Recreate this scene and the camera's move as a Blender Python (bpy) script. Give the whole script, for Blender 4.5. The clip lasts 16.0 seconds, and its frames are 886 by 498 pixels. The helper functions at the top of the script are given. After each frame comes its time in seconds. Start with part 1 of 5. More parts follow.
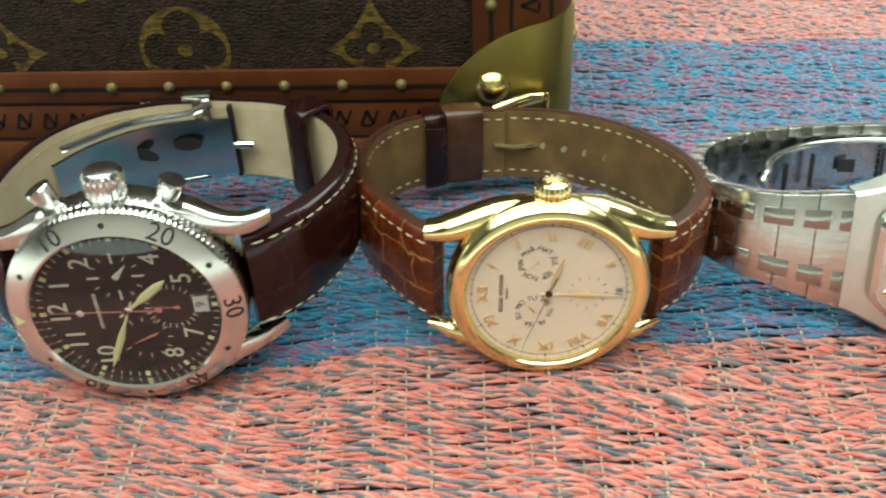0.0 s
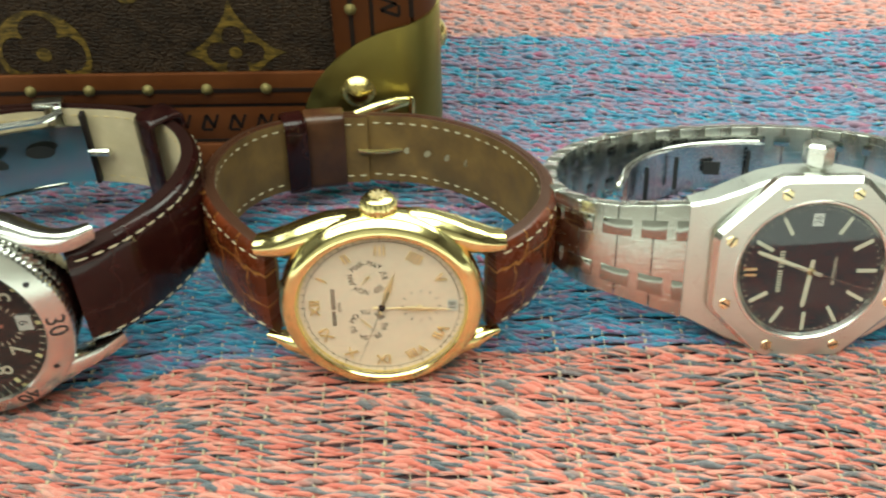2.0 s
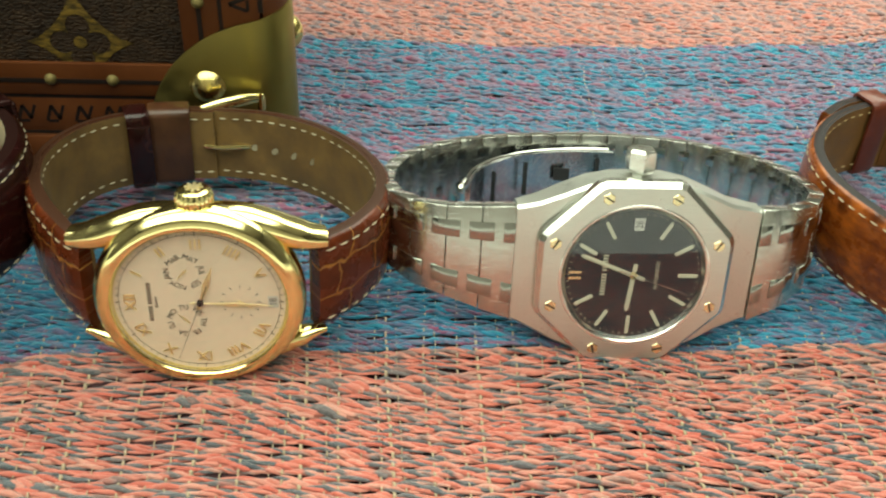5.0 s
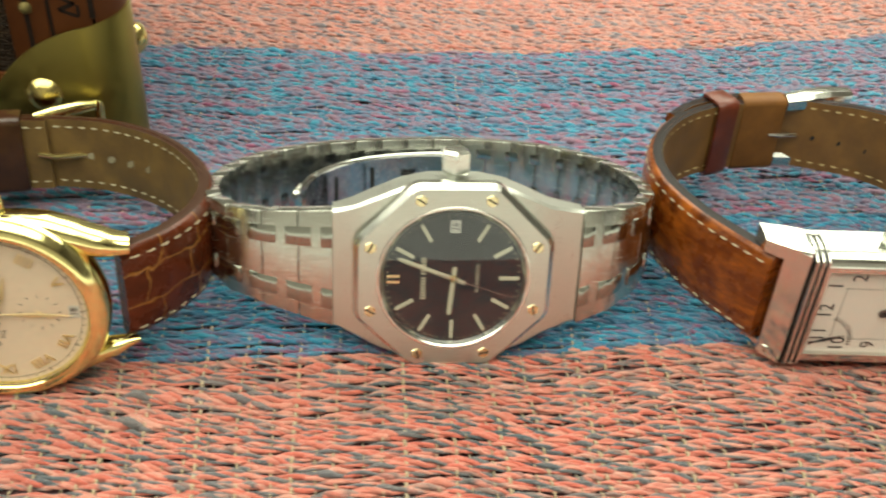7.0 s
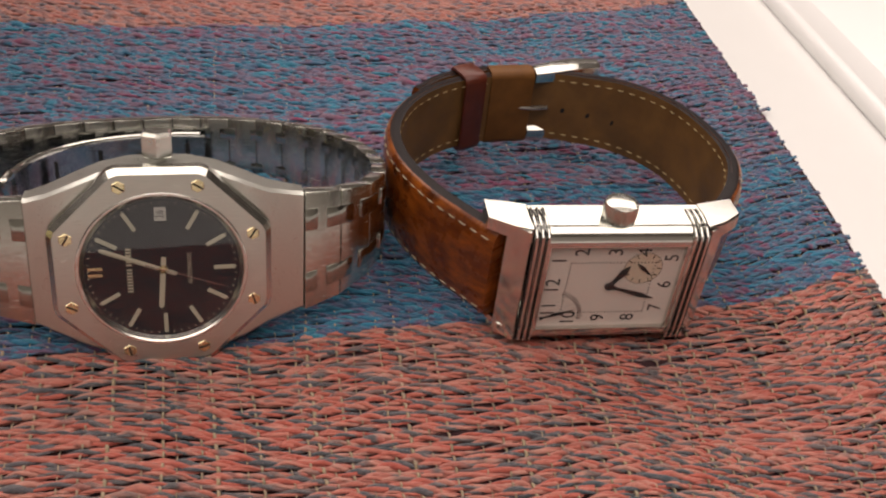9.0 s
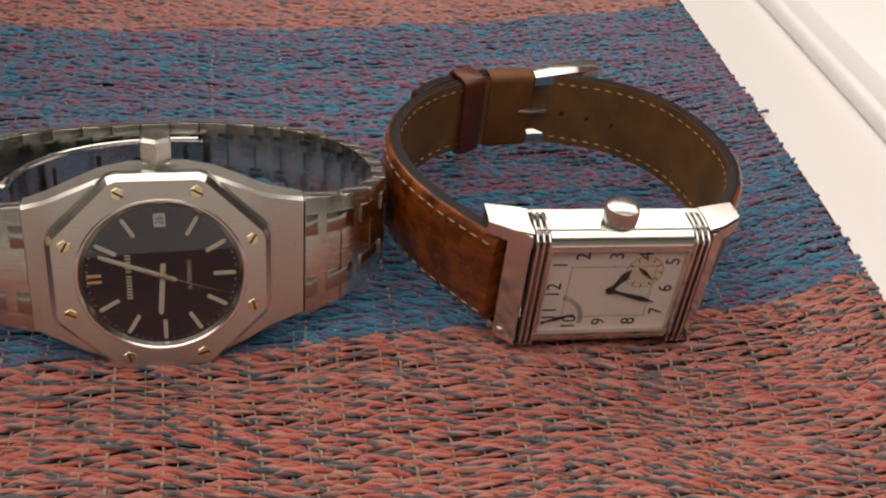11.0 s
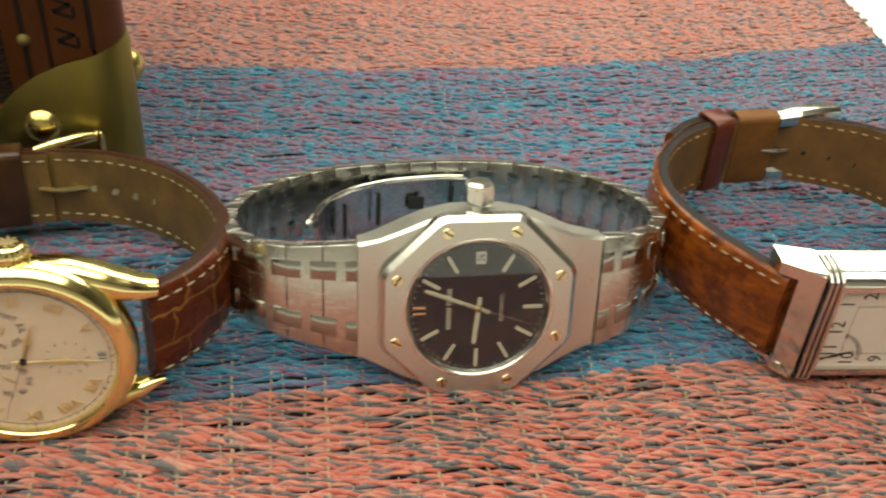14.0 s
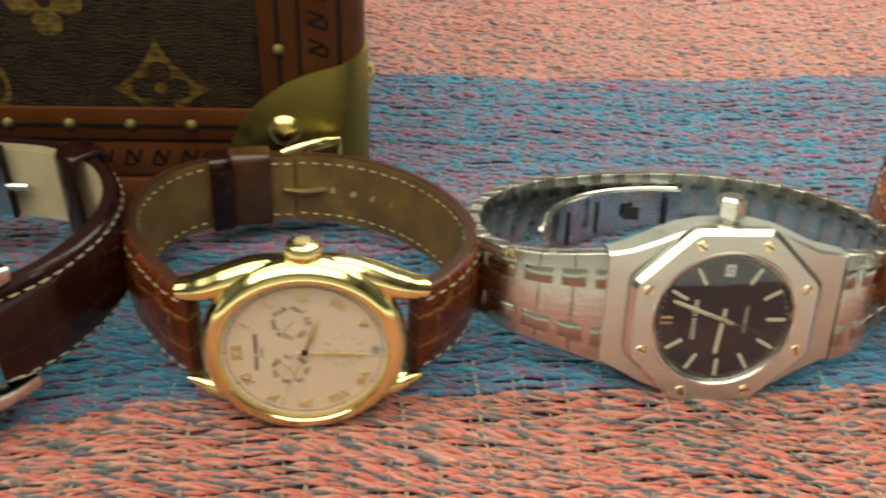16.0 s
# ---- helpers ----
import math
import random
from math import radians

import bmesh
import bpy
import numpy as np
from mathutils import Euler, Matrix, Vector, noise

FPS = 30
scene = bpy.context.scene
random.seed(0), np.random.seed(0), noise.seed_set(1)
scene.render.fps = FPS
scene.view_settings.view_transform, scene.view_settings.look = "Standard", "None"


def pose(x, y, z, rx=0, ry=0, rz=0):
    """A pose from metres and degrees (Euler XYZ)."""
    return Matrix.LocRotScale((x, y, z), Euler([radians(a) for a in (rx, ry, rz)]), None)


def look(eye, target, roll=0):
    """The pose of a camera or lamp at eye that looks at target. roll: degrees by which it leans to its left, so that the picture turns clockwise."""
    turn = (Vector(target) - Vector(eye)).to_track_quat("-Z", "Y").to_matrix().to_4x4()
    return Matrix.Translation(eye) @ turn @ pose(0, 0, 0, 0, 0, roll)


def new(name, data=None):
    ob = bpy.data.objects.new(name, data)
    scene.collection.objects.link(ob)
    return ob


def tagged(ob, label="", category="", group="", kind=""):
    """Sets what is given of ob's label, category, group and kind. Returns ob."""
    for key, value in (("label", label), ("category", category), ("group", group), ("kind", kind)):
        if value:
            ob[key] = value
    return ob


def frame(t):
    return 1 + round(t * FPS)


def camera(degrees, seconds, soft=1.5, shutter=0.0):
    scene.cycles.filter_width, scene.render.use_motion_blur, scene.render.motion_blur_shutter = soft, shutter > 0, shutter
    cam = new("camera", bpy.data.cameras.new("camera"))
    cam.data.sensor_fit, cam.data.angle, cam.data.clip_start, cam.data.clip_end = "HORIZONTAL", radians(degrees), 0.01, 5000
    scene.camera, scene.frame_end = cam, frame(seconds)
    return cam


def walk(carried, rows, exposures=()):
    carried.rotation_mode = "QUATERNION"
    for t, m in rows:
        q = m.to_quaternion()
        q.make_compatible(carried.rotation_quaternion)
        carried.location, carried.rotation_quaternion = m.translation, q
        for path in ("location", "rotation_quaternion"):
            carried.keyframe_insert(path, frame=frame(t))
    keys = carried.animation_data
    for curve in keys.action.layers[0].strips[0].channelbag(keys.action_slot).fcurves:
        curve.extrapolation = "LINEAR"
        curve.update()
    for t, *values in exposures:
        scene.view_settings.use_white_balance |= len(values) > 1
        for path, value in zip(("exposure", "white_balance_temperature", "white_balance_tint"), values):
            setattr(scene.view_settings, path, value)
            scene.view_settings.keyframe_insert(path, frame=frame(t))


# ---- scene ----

from functools import lru_cache

cam = camera(49.3, 16.0, soft=2.2, shutter=0.6)
PATH = [
    (0, (0.01233, 0.00638, 0.11934), (0.00233, 0.16777, 0.00163), -2.24),
    (0.5, (0.01758, 0.00738, 0.12088), (0.00892, 0.16865, 0.00291), -2.00),
    (1, (0.02206, 0.00794, 0.12237), (0.01572, 0.16886, 0.00378), -1.73),
    (1.5, (0.02846, 0.00962, 0.12398), (0.02226, 0.16960, 0.00412), -1.89),
    (2, (0.03662, 0.01148, 0.12317), (0.03164, 0.17014, 0.00151), -1.64),
    (2.5, (0.04192, 0.01160, 0.12276), (0.03914, 0.16981, 0.00044), -0.92),
    (3, (0.04665, 0.01261, 0.12336), (0.04469, 0.17012, 0.00012), -0.71),
    (3.2, (0.04855, 0.01302, 0.12247), (0.04796, 0.17093, -0.00027), -0.33),
    (5.3, (0.05761, 0.01038, 0.12000), (0.06754, 0.17117, 0.00147), 2.85),
    (5.5, (0.06036, 0.01020, 0.11923), (0.07053, 0.17162, 0.00159), 2.82),
    (6, (0.06803, 0.00994, 0.12010), (0.08015, 0.17182, 0.00328), 2.84),
    (6.5, (0.07282, 0.01027, 0.12006), (0.08661, 0.17232, 0.00365), 2.96),
    (7, (0.08140, 0.01104, 0.11854), (0.09731, 0.17253, 0.00163), 3.17),
    (7.5, (0.08950, 0.01265, 0.11834), (0.11371, 0.17253, 0.00064), 4.52),
    (8, (0.09818, 0.01522, 0.11843), (0.13521, 0.17211, 0.00006), 6.29),
    (8.5, (0.10331, 0.01511, 0.11859), (0.14592, 0.17018, -0.00031), 7.08),
    (9, (0.10622, 0.01505, 0.11716), (0.15064, 0.16938, -0.00204), 7.24),
    (9.5, (0.10614, 0.01556, 0.11751), (0.15113, 0.16978, -0.00162), 7.23),
    (11.8, (0.10444, 0.01603, 0.11708), (0.14967, 0.17068, -0.00140), 7.11),
    (12, (0.10050, 0.01550, 0.11818), (0.14412, 0.17065, -0.00024), 6.56),
    (12.5, (0.09041, 0.01598, 0.12040), (0.12986, 0.17242, 0.00221), 5.78),
    (13, (0.08261, 0.01504, 0.12263), (0.11809, 0.17274, 0.00485), 5.12),
    (13.5, (0.07426, 0.01566, 0.12378), (0.10549, 0.17463, 0.00650), 4.51),
    (14, (0.06696, 0.01534, 0.12392), (0.09491, 0.17476, 0.00643), 4.19),
    (14.5, (0.06061, 0.01407, 0.12484), (0.08216, 0.17448, 0.00734), 3.45),
    (15, (0.05620, 0.01375, 0.12591), (0.07484, 0.17428, 0.00809), 3.39),
    (15.5, (0.04837, 0.01334, 0.12600), (0.06452, 0.17403, 0.00802), 3.23),
    (16, (0.03704, 0.01264, 0.12743), (0.04727, 0.17386, 0.00952), 2.48),
]

EXPOSURES = [
    (0.0, 0.95, 5720, -8), (2.0, 1.03, 5930, -13), (3.0, 0.79, 6350, -10), (5.5, 0.77, 6360, -13), (7.5, 0.75, 6780, -6), (8.5, -0.07, 7000, 7), (9.0, -0.42, 6740, 21),
    (12.0, -0.57, 6720, 20), (13.0, -0.08, 7100, 8), (14.5, 0.43, 6940, -2), (16.0, 0.55, 6750, -3),
]
walk(cam, [(t, look(eye, target, roll)) for t, eye, target, roll in PATH], EXPOSURES)

# ---- light ----
world = bpy.data.worlds.new("room_air")
scene.world = world
world.use_nodes = True
world.node_tree.nodes["Background"].inputs[0].default_value = (1.0, 0.93, 0.84, 1)
world.node_tree.nodes["Background"].inputs[1].default_value = 0.015


def ceiling_lamp(name, x, y, z, sx, sy, watts):
    d = bpy.data.lights.new(name, "AREA")
    d.shape, d.size, d.size_y, d.energy = "RECTANGLE", sx, sy, watts
    d.color = (1.0, 0.93, 0.83)
    ob = new(name, d)
    ob.location = (x, y, z)
    return ob


ceiling_lamp("ceiling_lamp_light", 0.10, 1.75, 1.80, 4.6, 1.5, 92)
ceiling_lamp("ceiling_lamp_light", -0.35, -0.45, 1.80, 3.4, 1.7, 58)

MM = 0.001


# ---- materials ----
def mat(name, color, rough=0.5, metal=0.0, **more):
    m = bpy.data.materials.new(name)
    m.use_nodes = True
    b = m.node_tree.nodes["Principled BSDF"]
    b.inputs["Base Color"].default_value = (*color, 1)
    b.inputs["Roughness"].default_value = rough
    b.inputs["Metallic"].default_value = metal
    for k, v in more.items():
        b.inputs[k.replace("_", " ")].default_value = v
    return m


class Nodes:
    """Short hand for the nodes of one material."""

    def __init__(self, m):
        self.t = m.node_tree
        self.b = self.t.nodes["Principled BSDF"]

    def add(self, kind, operation=None):
        n = self.t.nodes.new(kind)
        if operation:
            n.operation = operation
        return n

    def join(self, a, b):
        self.t.links.new(a, b)

    def coords(self, what="Object", scale=(1, 1, 1), rot=(0, 0, 0)):
        c = self.add("ShaderNodeTexCoord")
        mp = self.add("ShaderNodeMapping")
        mp.inputs["Scale"].default_value = scale
        mp.inputs["Rotation"].default_value = rot
        self.join(c.outputs[what], mp.inputs["Vector"])
        return mp.outputs[0]

    def noise(self, vec, scale, detail=3, rough=0.55):
        n = self.add("ShaderNodeTexNoise")
        n.inputs["Scale"].default_value = scale
        n.inputs["Detail"].default_value = detail
        n.inputs["Roughness"].default_value = rough
        if vec is not None:
            self.join(vec, n.inputs["Vector"])
        return n.outputs["Fac"]

    def ramp(self, fac, stops, mode="LINEAR"):
        r = self.add("ShaderNodeValToRGB")
        r.color_ramp.interpolation = mode
        e = r.color_ramp.elements
        while len(e) < len(stops):
            e.new(0.5)
        for el, (p, c) in zip(e, stops):
            el.position, el.color = p, (*c, 1)
        self.join(fac, r.inputs[0])
        return r.outputs[0]

    def level(self, fac, a, b, lo=0.0, hi=1.0):
        n = self.add("ShaderNodeMapRange")
        n.inputs["From Min"].default_value, n.inputs["From Max"].default_value = a, b
        n.inputs["To Min"].default_value, n.inputs["To Max"].default_value = lo, hi
        self.join(fac, n.inputs["Value"])
        return n.outputs[0]

    def mix(self, fac, a, b, mode="MIX"):
        n = self.add("ShaderNodeMix")
        n.data_type, n.blend_type = "RGBA", mode
        for sock, v in ((n.inputs[0], fac), (n.inputs[6], a), (n.inputs[7], b)):
            if isinstance(v, (tuple, list)):
                sock.default_value = (*v, 1)
            elif isinstance(v, (int, float)):
                sock.default_value = v
            else:
                self.join(v, sock)
        return n.outputs[2]

    def math(self, op, a, b=0.0):
        n = self.add("ShaderNodeMath", operation=op)
        for sock, v in ((n.inputs[0], a), (n.inputs[1], b)):
            if isinstance(v, (int, float)):
                sock.default_value = v
            else:
                self.join(v, sock)
        return n.outputs[0]

    def bump(self, height, strength, distance):
        n = self.add("ShaderNodeBump")
        n.inputs["Strength"].default_value, n.inputs["Distance"].default_value = strength, distance
        self.join(height, n.inputs["Height"])
        self.join(n.outputs[0], self.b.inputs["Normal"])


def metal(name, color, rough, brushed=None, scratch=0.06, relief=0.12):
    """Polished or brushed metal with hairlines and fine smudges; brushed: the stretch of the grain along x, y, z."""
    m = mat(name, color, rough, 1.0)
    n = Nodes(m)
    sm = n.noise(n.coords("Object"), 260, 3)
    r = n.level(sm, 0.3, 0.75, max(0.02, rough - scratch), rough + scratch)
    if brushed:
        g = n.noise(n.coords("Object", brushed), 1.0, 2)
        n.bump(g, relief, 0.00006)
        deep = 1.0 if relief > 0.05 else 0.3
        r2 = n.level(g, 0.3, 0.7, -0.08 * deep, 0.08 * deep)
        r = n.math("ADD", r, r2)
        n.join(n.mix(n.level(g, 0.25, 0.75), tuple(c * (1 - 0.14 * deep) for c in color), color), n.b.inputs["Base Color"])
    n.join(r, n.b.inputs["Roughness"])
    return m


STEEL = metal("polished steel", (0.66, 0.665, 0.625), 0.16)
STEEL_B = metal("brushed steel", (0.70, 0.715, 0.66), 0.36, (9000, 300, 9000), 0.04)
STEEL_BX = metal("brushed steel across", (0.64, 0.65, 0.60), 0.20, (9000, 200, 200), 0.03, 0.40)
CHAMFER = metal("polished chamfer steel", (0.76, 0.765, 0.71), 0.22, None, 0.04)
# a darker copy of the steel: shade inside the bracelet put into its colour
STEEL_SHADED = metal("steel darkened for inner shade", (0.50, 0.50, 0.51), 0.24, (9000, 400, 9000), 0.05)
GOLD = metal("polished yellow gold", (0.92, 0.82, 0.38), 0.15)
GOLD_M = metal("fine gold", (0.93, 0.80, 0.48), 0.40)
GOLD_N = metal("applied gold numeral", (0.88, 0.72, 0.38), 0.38)
BRASS = metal("worn brass", (0.25, 0.20, 0.058), 0.42, None, 0.10)
SATIN = metal("satin steel", (0.72, 0.725, 0.67), 0.24, None, 0.05)
BRASS_N = metal("dull brass", (0.16, 0.125, 0.042), 0.62, None, 0.08)
BRASS_N.node_tree.nodes["Principled BSDF"].inputs["Metallic"].default_value = 0.55
BRASS_P = metal("rubbed brass", (0.66, 0.53, 0.20), 0.27, None, 0.10)
SCREW = metal("pale gold screw", (0.80, 0.70, 0.42), 0.25)

WHITE_INK = mat("cream luminous paint", (0.50, 0.47, 0.36), 0.55)
LUME = mat("yellowed luminous paint", (0.58, 0.54, 0.27), 0.5)
INK = mat("black ink", (0.012, 0.012, 0.014), 0.45)
INK_SOFT = mat("brown-black ink", (0.014, 0.009, 0.007), 0.6, Specular_IOR_Level=0.12)
INK_GREY = mat("faded brown ink", (0.16, 0.12, 0.10), 0.55)
INK_BROWN = mat("brown ink", (0.07, 0.05, 0.04), 0.55)
RED_HAND = mat("pale red lacquer", (0.42, 0.14, 0.10), 0.4)
# pale colour stands for the light seen through the strap holes
HOLE_BRIGHT = mat("light through strap hole", (0.34, 0.30, 0.20), 0.7)
# black that paints the shade in gaps, grooves, slots and holes
BLACK_GAP = mat("black for shaded gaps", (0.01, 0.01, 0.01), 0.7)
DATE_WHITE = mat("white date disc", (0.50, 0.48, 0.44), 0.5)
STITCH = mat("off-white thread", (0.50, 0.44, 0.30), 0.8)
STITCH_T = mat("tan thread", (0.52, 0.39, 0.19), 0.8)


def dial_mat(name, base, other, rough, metallic=0.0):
    m = mat(name, base, rough, metallic)
    n = Nodes(m)
    f = n.noise(n.coords("Object"), 900, 3)
    n.join(n.mix(n.level(f, 0.3, 0.7), base, other), n.b.inputs["Base Color"])
    n.bump(f, 0.05, 0.00003)
    n.b.inputs["Specular IOR Level"].default_value = 0.15
    return m


DIAL_CREAM = dial_mat("ivory dial", (0.72, 0.59, 0.46), (0.68, 0.55, 0.43), 0.42)
DIAL_BLACK = dial_mat("black dial", (0.012, 0.011, 0.011), (0.016, 0.014, 0.014), 0.35)
DIAL_NIGHT = dial_mat("dark slate dial", (0.016, 0.016, 0.020), (0.020, 0.020, 0.026), 0.35)
DIAL_SILVER = dial_mat("silvered dial", (0.76, 0.67, 0.61), (0.72, 0.64, 0.585), 0.40)


def guilloche():
    m = mat("guilloche dial centre", (0.73, 0.64, 0.58), 0.36)
    n = Nodes(m)
    w = n.add("ShaderNodeTexWave")
    w.inputs["Scale"].default_value = 700
    w.inputs["Distortion"].default_value = 6
    w.inputs["Detail Scale"].default_value = 2
    n.join(n.coords("Object"), w.inputs["Vector"])
    n.bump(w.outputs["Fac"], 0.35, 0.00008)
    return m


DIAL_GUILL = guilloche()

def crystal_glass():
    m = mat("sapphire crystal", (1, 1, 1), 0.0)
    n = Nodes(m)
    clear, gloss, mix, fr = n.add("ShaderNodeBsdfTransparent"), n.add("ShaderNodeBsdfGlossy"), n.add("ShaderNodeMixShader"), n.add("ShaderNodeFresnel")
    gloss.inputs["Roughness"].default_value = 0.02
    fr.inputs["IOR"].default_value = 1.70
    n.join(fr.outputs[0], mix.inputs[0])
    n.join(clear.outputs[0], mix.inputs[1])
    n.join(gloss.outputs[0], mix.inputs[2])
    n.join(mix.outputs[0], n.t.nodes["Material Output"].inputs["Surface"])
    return m


GLASS = crystal_glass()


def leather(name, base, dark, groove, scale, pattern, rough=0.38, spec=0.5, coat=0.0):
    """Tanned leather; pattern: scales, quills or plain. The grain follows the strap's own length."""
    m = mat(name, base, rough, Specular_IOR_Level=spec, Coat_Weight=coat, Coat_Roughness=0.10)
    n = Nodes(m)
    uv = n.coords("UV")
    broad = n.noise(uv, 170, 4, 0.6)
    fine = n.noise(uv, 2600, 3)
    col = n.mix(n.level(broad, 0.32, 0.68), dark, base)
    height = fine
    if pattern == "scales":
        warp = n.add("ShaderNodeVectorMath", operation="ADD")
        wob = n.add("ShaderNodeTexNoise")
        wob.inputs["Scale"].default_value = 190
        n.join(uv, wob.inputs["Vector"])
        sc = n.add("ShaderNodeVectorMath", operation="SCALE")
        sc.inputs["Scale"].default_value = 0.0045
        n.join(wob.outputs["Color"], sc.inputs[0])
        n.join(uv, warp.inputs[0])
        n.join(sc.outputs[0], warp.inputs[1])
        br = n.add("ShaderNodeTexBrick")
        br.offset = 0.35
        for k, v in (("Scale", 1.0), ("Mortar Size", 0.00022), ("Mortar Smooth", 0.5), ("Brick Width", scale[0]), ("Row Height", scale[1])):
            br.inputs[k].default_value = v
        n.join(warp.outputs[0], br.inputs["Vector"])
        g = br.outputs["Fac"]
        col = n.mix(n.math("MULTIPLY", g, 0.85), col, groove)
        height = n.math("SUBTRACT", n.math("MULTIPLY", fine, 0.15), g)
        n.bump(height, 0.55, 0.0004)
    elif pattern == "quills":
        v = n.add("ShaderNodeTexVoronoi")
        v.inputs["Scale"].default_value = scale[0]
        n.join(uv, v.inputs["Vector"])
        q = n.level(v.outputs["Distance"], 0.08, 0.2, 1.0, 0.0)
        st = n.noise(n.coords("UV", (130, 420, 1)), 1.0, 5, 0.7)
        col = n.mix(n.math("MULTIPLY", n.level(st, 0.40, 0.62), 0.85), col, dark)
        col = n.mix(n.math("MULTIPLY", q, 0.8), col, groove)
        n.bump(n.math("ADD", n.math("MULTIPLY", q, 1.0), n.math("MULTIPLY", fine, 0.3)), 0.5, 0.00035)
    else:
        n.bump(n.math("ADD", n.math("MULTIPLY", broad, 0.6), n.math("MULTIPLY", fine, 0.5)), 0.35, 0.0002)
        col = n.mix(n.level(n.noise(uv, 60, 3), 0.52, 0.72, 0.0, 0.7), col, groove)
    n.join(col, n.b.inputs["Base Color"])
    n.join(n.level(broad, 0.3, 0.7, rough - 0.07, rough + 0.1), n.b.inputs["Roughness"])
    return m


CROC_BROWN = leather("chestnut crocodile leather", (0.105, 0.021, 0.006), (0.045, 0.010, 0.003), (0.27, 0.12, 0.028), (0.0085, 0.0062), "scales", 0.25, 0.2, 0.15)
CROC_DARK = leather("burgundy-black crocodile leather", (0.019, 0.0036, 0.0033), (0.009, 0.002, 0.002), (0.030, 0.010, 0.008), (0.0125, 0.0095), "scales", 0.22, 0.10, 0.5)
OSTRICH = leather("tan ostrich leather", (0.36, 0.098, 0.010), (0.080, 0.016, 0.003), (0.05, 0.012, 0.003), (125,), "quills", 0.27, 0.3, 0.2)
LINING_OLIVE = leather("worn olive-tan lining", (0.175, 0.102, 0.028), (0.100, 0.055, 0.016), (0.045, 0.030, 0.014), (1,), "plain", 0.62)
LINING_CREAM = leather("cream calf lining", (0.60, 0.50, 0.33), (0.50, 0.41, 0.25), (0.42, 0.33, 0.20), (1,), "plain", 0.62)
LINING_BROWN = leather("brown calf lining", (0.205, 0.098, 0.025), (0.135, 0.062, 0.016), (0.085, 0.045, 0.016), (1,), "plain", 0.5)
EDGE_DARK = mat("dark painted leather edge", (0.014, 0.010, 0.010), 0.5, Specular_IOR_Level=0.2)
EDGE_WINE = mat("wine-black leather edge", (0.016, 0.006, 0.005), 0.5, Specular_IOR_Level=0.08)
EDGE_BROWN = mat("brown leather edge", (0.040, 0.016, 0.008), 0.55, Specular_IOR_Level=0.15)
TAIL_BROWN = leather("brown calf strap tail", (0.070, 0.026, 0.010), (0.035, 0.013, 0.006), (0.12, 0.06, 0.02), (1,), "plain", 0.36, 0.4, 0.2)
KEEPER_TAN = leather("tan brown folded leather", (0.19, 0.080, 0.020), (0.12, 0.050, 0.014), (0.10, 0.034, 0.010), (1,), "plain", 0.5, 0.2, 0.0)
KEEPER_RED = leather("reddish brown leather strap end, built as a band", (0.125, 0.024, 0.010), (0.07, 0.014, 0.007), (0.05, 0.014, 0.008), (1,), "plain", 0.36, 0.4, 0.12)


def box_leather():
    m = mat("waxed trim leather", (0.09, 0.030, 0.011), 0.5, Specular_IOR_Level=0.16)
    n = Nodes(m)
    c = n.coords("Object")
    a, f = n.noise(c, 55, 4), n.noise(c, 1500, 3)
    n.join(n.mix(n.level(a, 0.3, 0.7), (0.062, 0.018, 0.005), (0.105, 0.033, 0.009)), n.b.inputs["Base Color"])
    n.bump(f, 0.25, 0.00015)
    n.join(n.level(a, 0.3, 0.7, 0.36, 0.55), n.b.inputs["Roughness"])
    return m


def canvas_mat():
    m = mat("coated brown canvas", (0.010, 0.007, 0.005), 0.55, Specular_IOR_Level=0.10)
    n = Nodes(m)
    c = n.coords("Object", (620, 620, 1250))
    v = n.add("ShaderNodeTexVoronoi")
    v.feature = "DISTANCE_TO_EDGE"
    v.inputs["Scale"].default_value = 1.0
    wob = n.noise(n.coords("Object"), 300, 2)
    n.join(c, v.inputs["Vector"])
    h = n.level(v.outputs["Distance"], 0.0, 0.25)
    f = n.noise(n.coords("Object", (350, 350, 1500)), 1.0, 3)
    n.bump(n.math("ADD", h, n.math("MULTIPLY", f, 1.4)), 0.7, 0.0004)
    n.join(n.mix(n.level(wob, 0.3, 0.7), (0.018, 0.011, 0.007), (0.036, 0.021, 0.012)), n.b.inputs["Base Color"])
    return m


def print_gold():
    m = mat("ochre canvas print", (0.20, 0.125, 0.022), 0.5, Specular_IOR_Level=0.25)
    n = Nodes(m)
    f = n.noise(n.coords("Object", (500, 500, 1500)), 1.0, 3)
    n.join(n.mix(n.level(f, 0.38, 0.62), (0.040, 0.026, 0.007), (0.155, 0.097, 0.017)), n.b.inputs["Base Color"])
    n.bump(f, 0.6, 0.0003)
    return m


TRIM = box_leather()
CANVAS = canvas_mat()
OCHRE = print_gold()


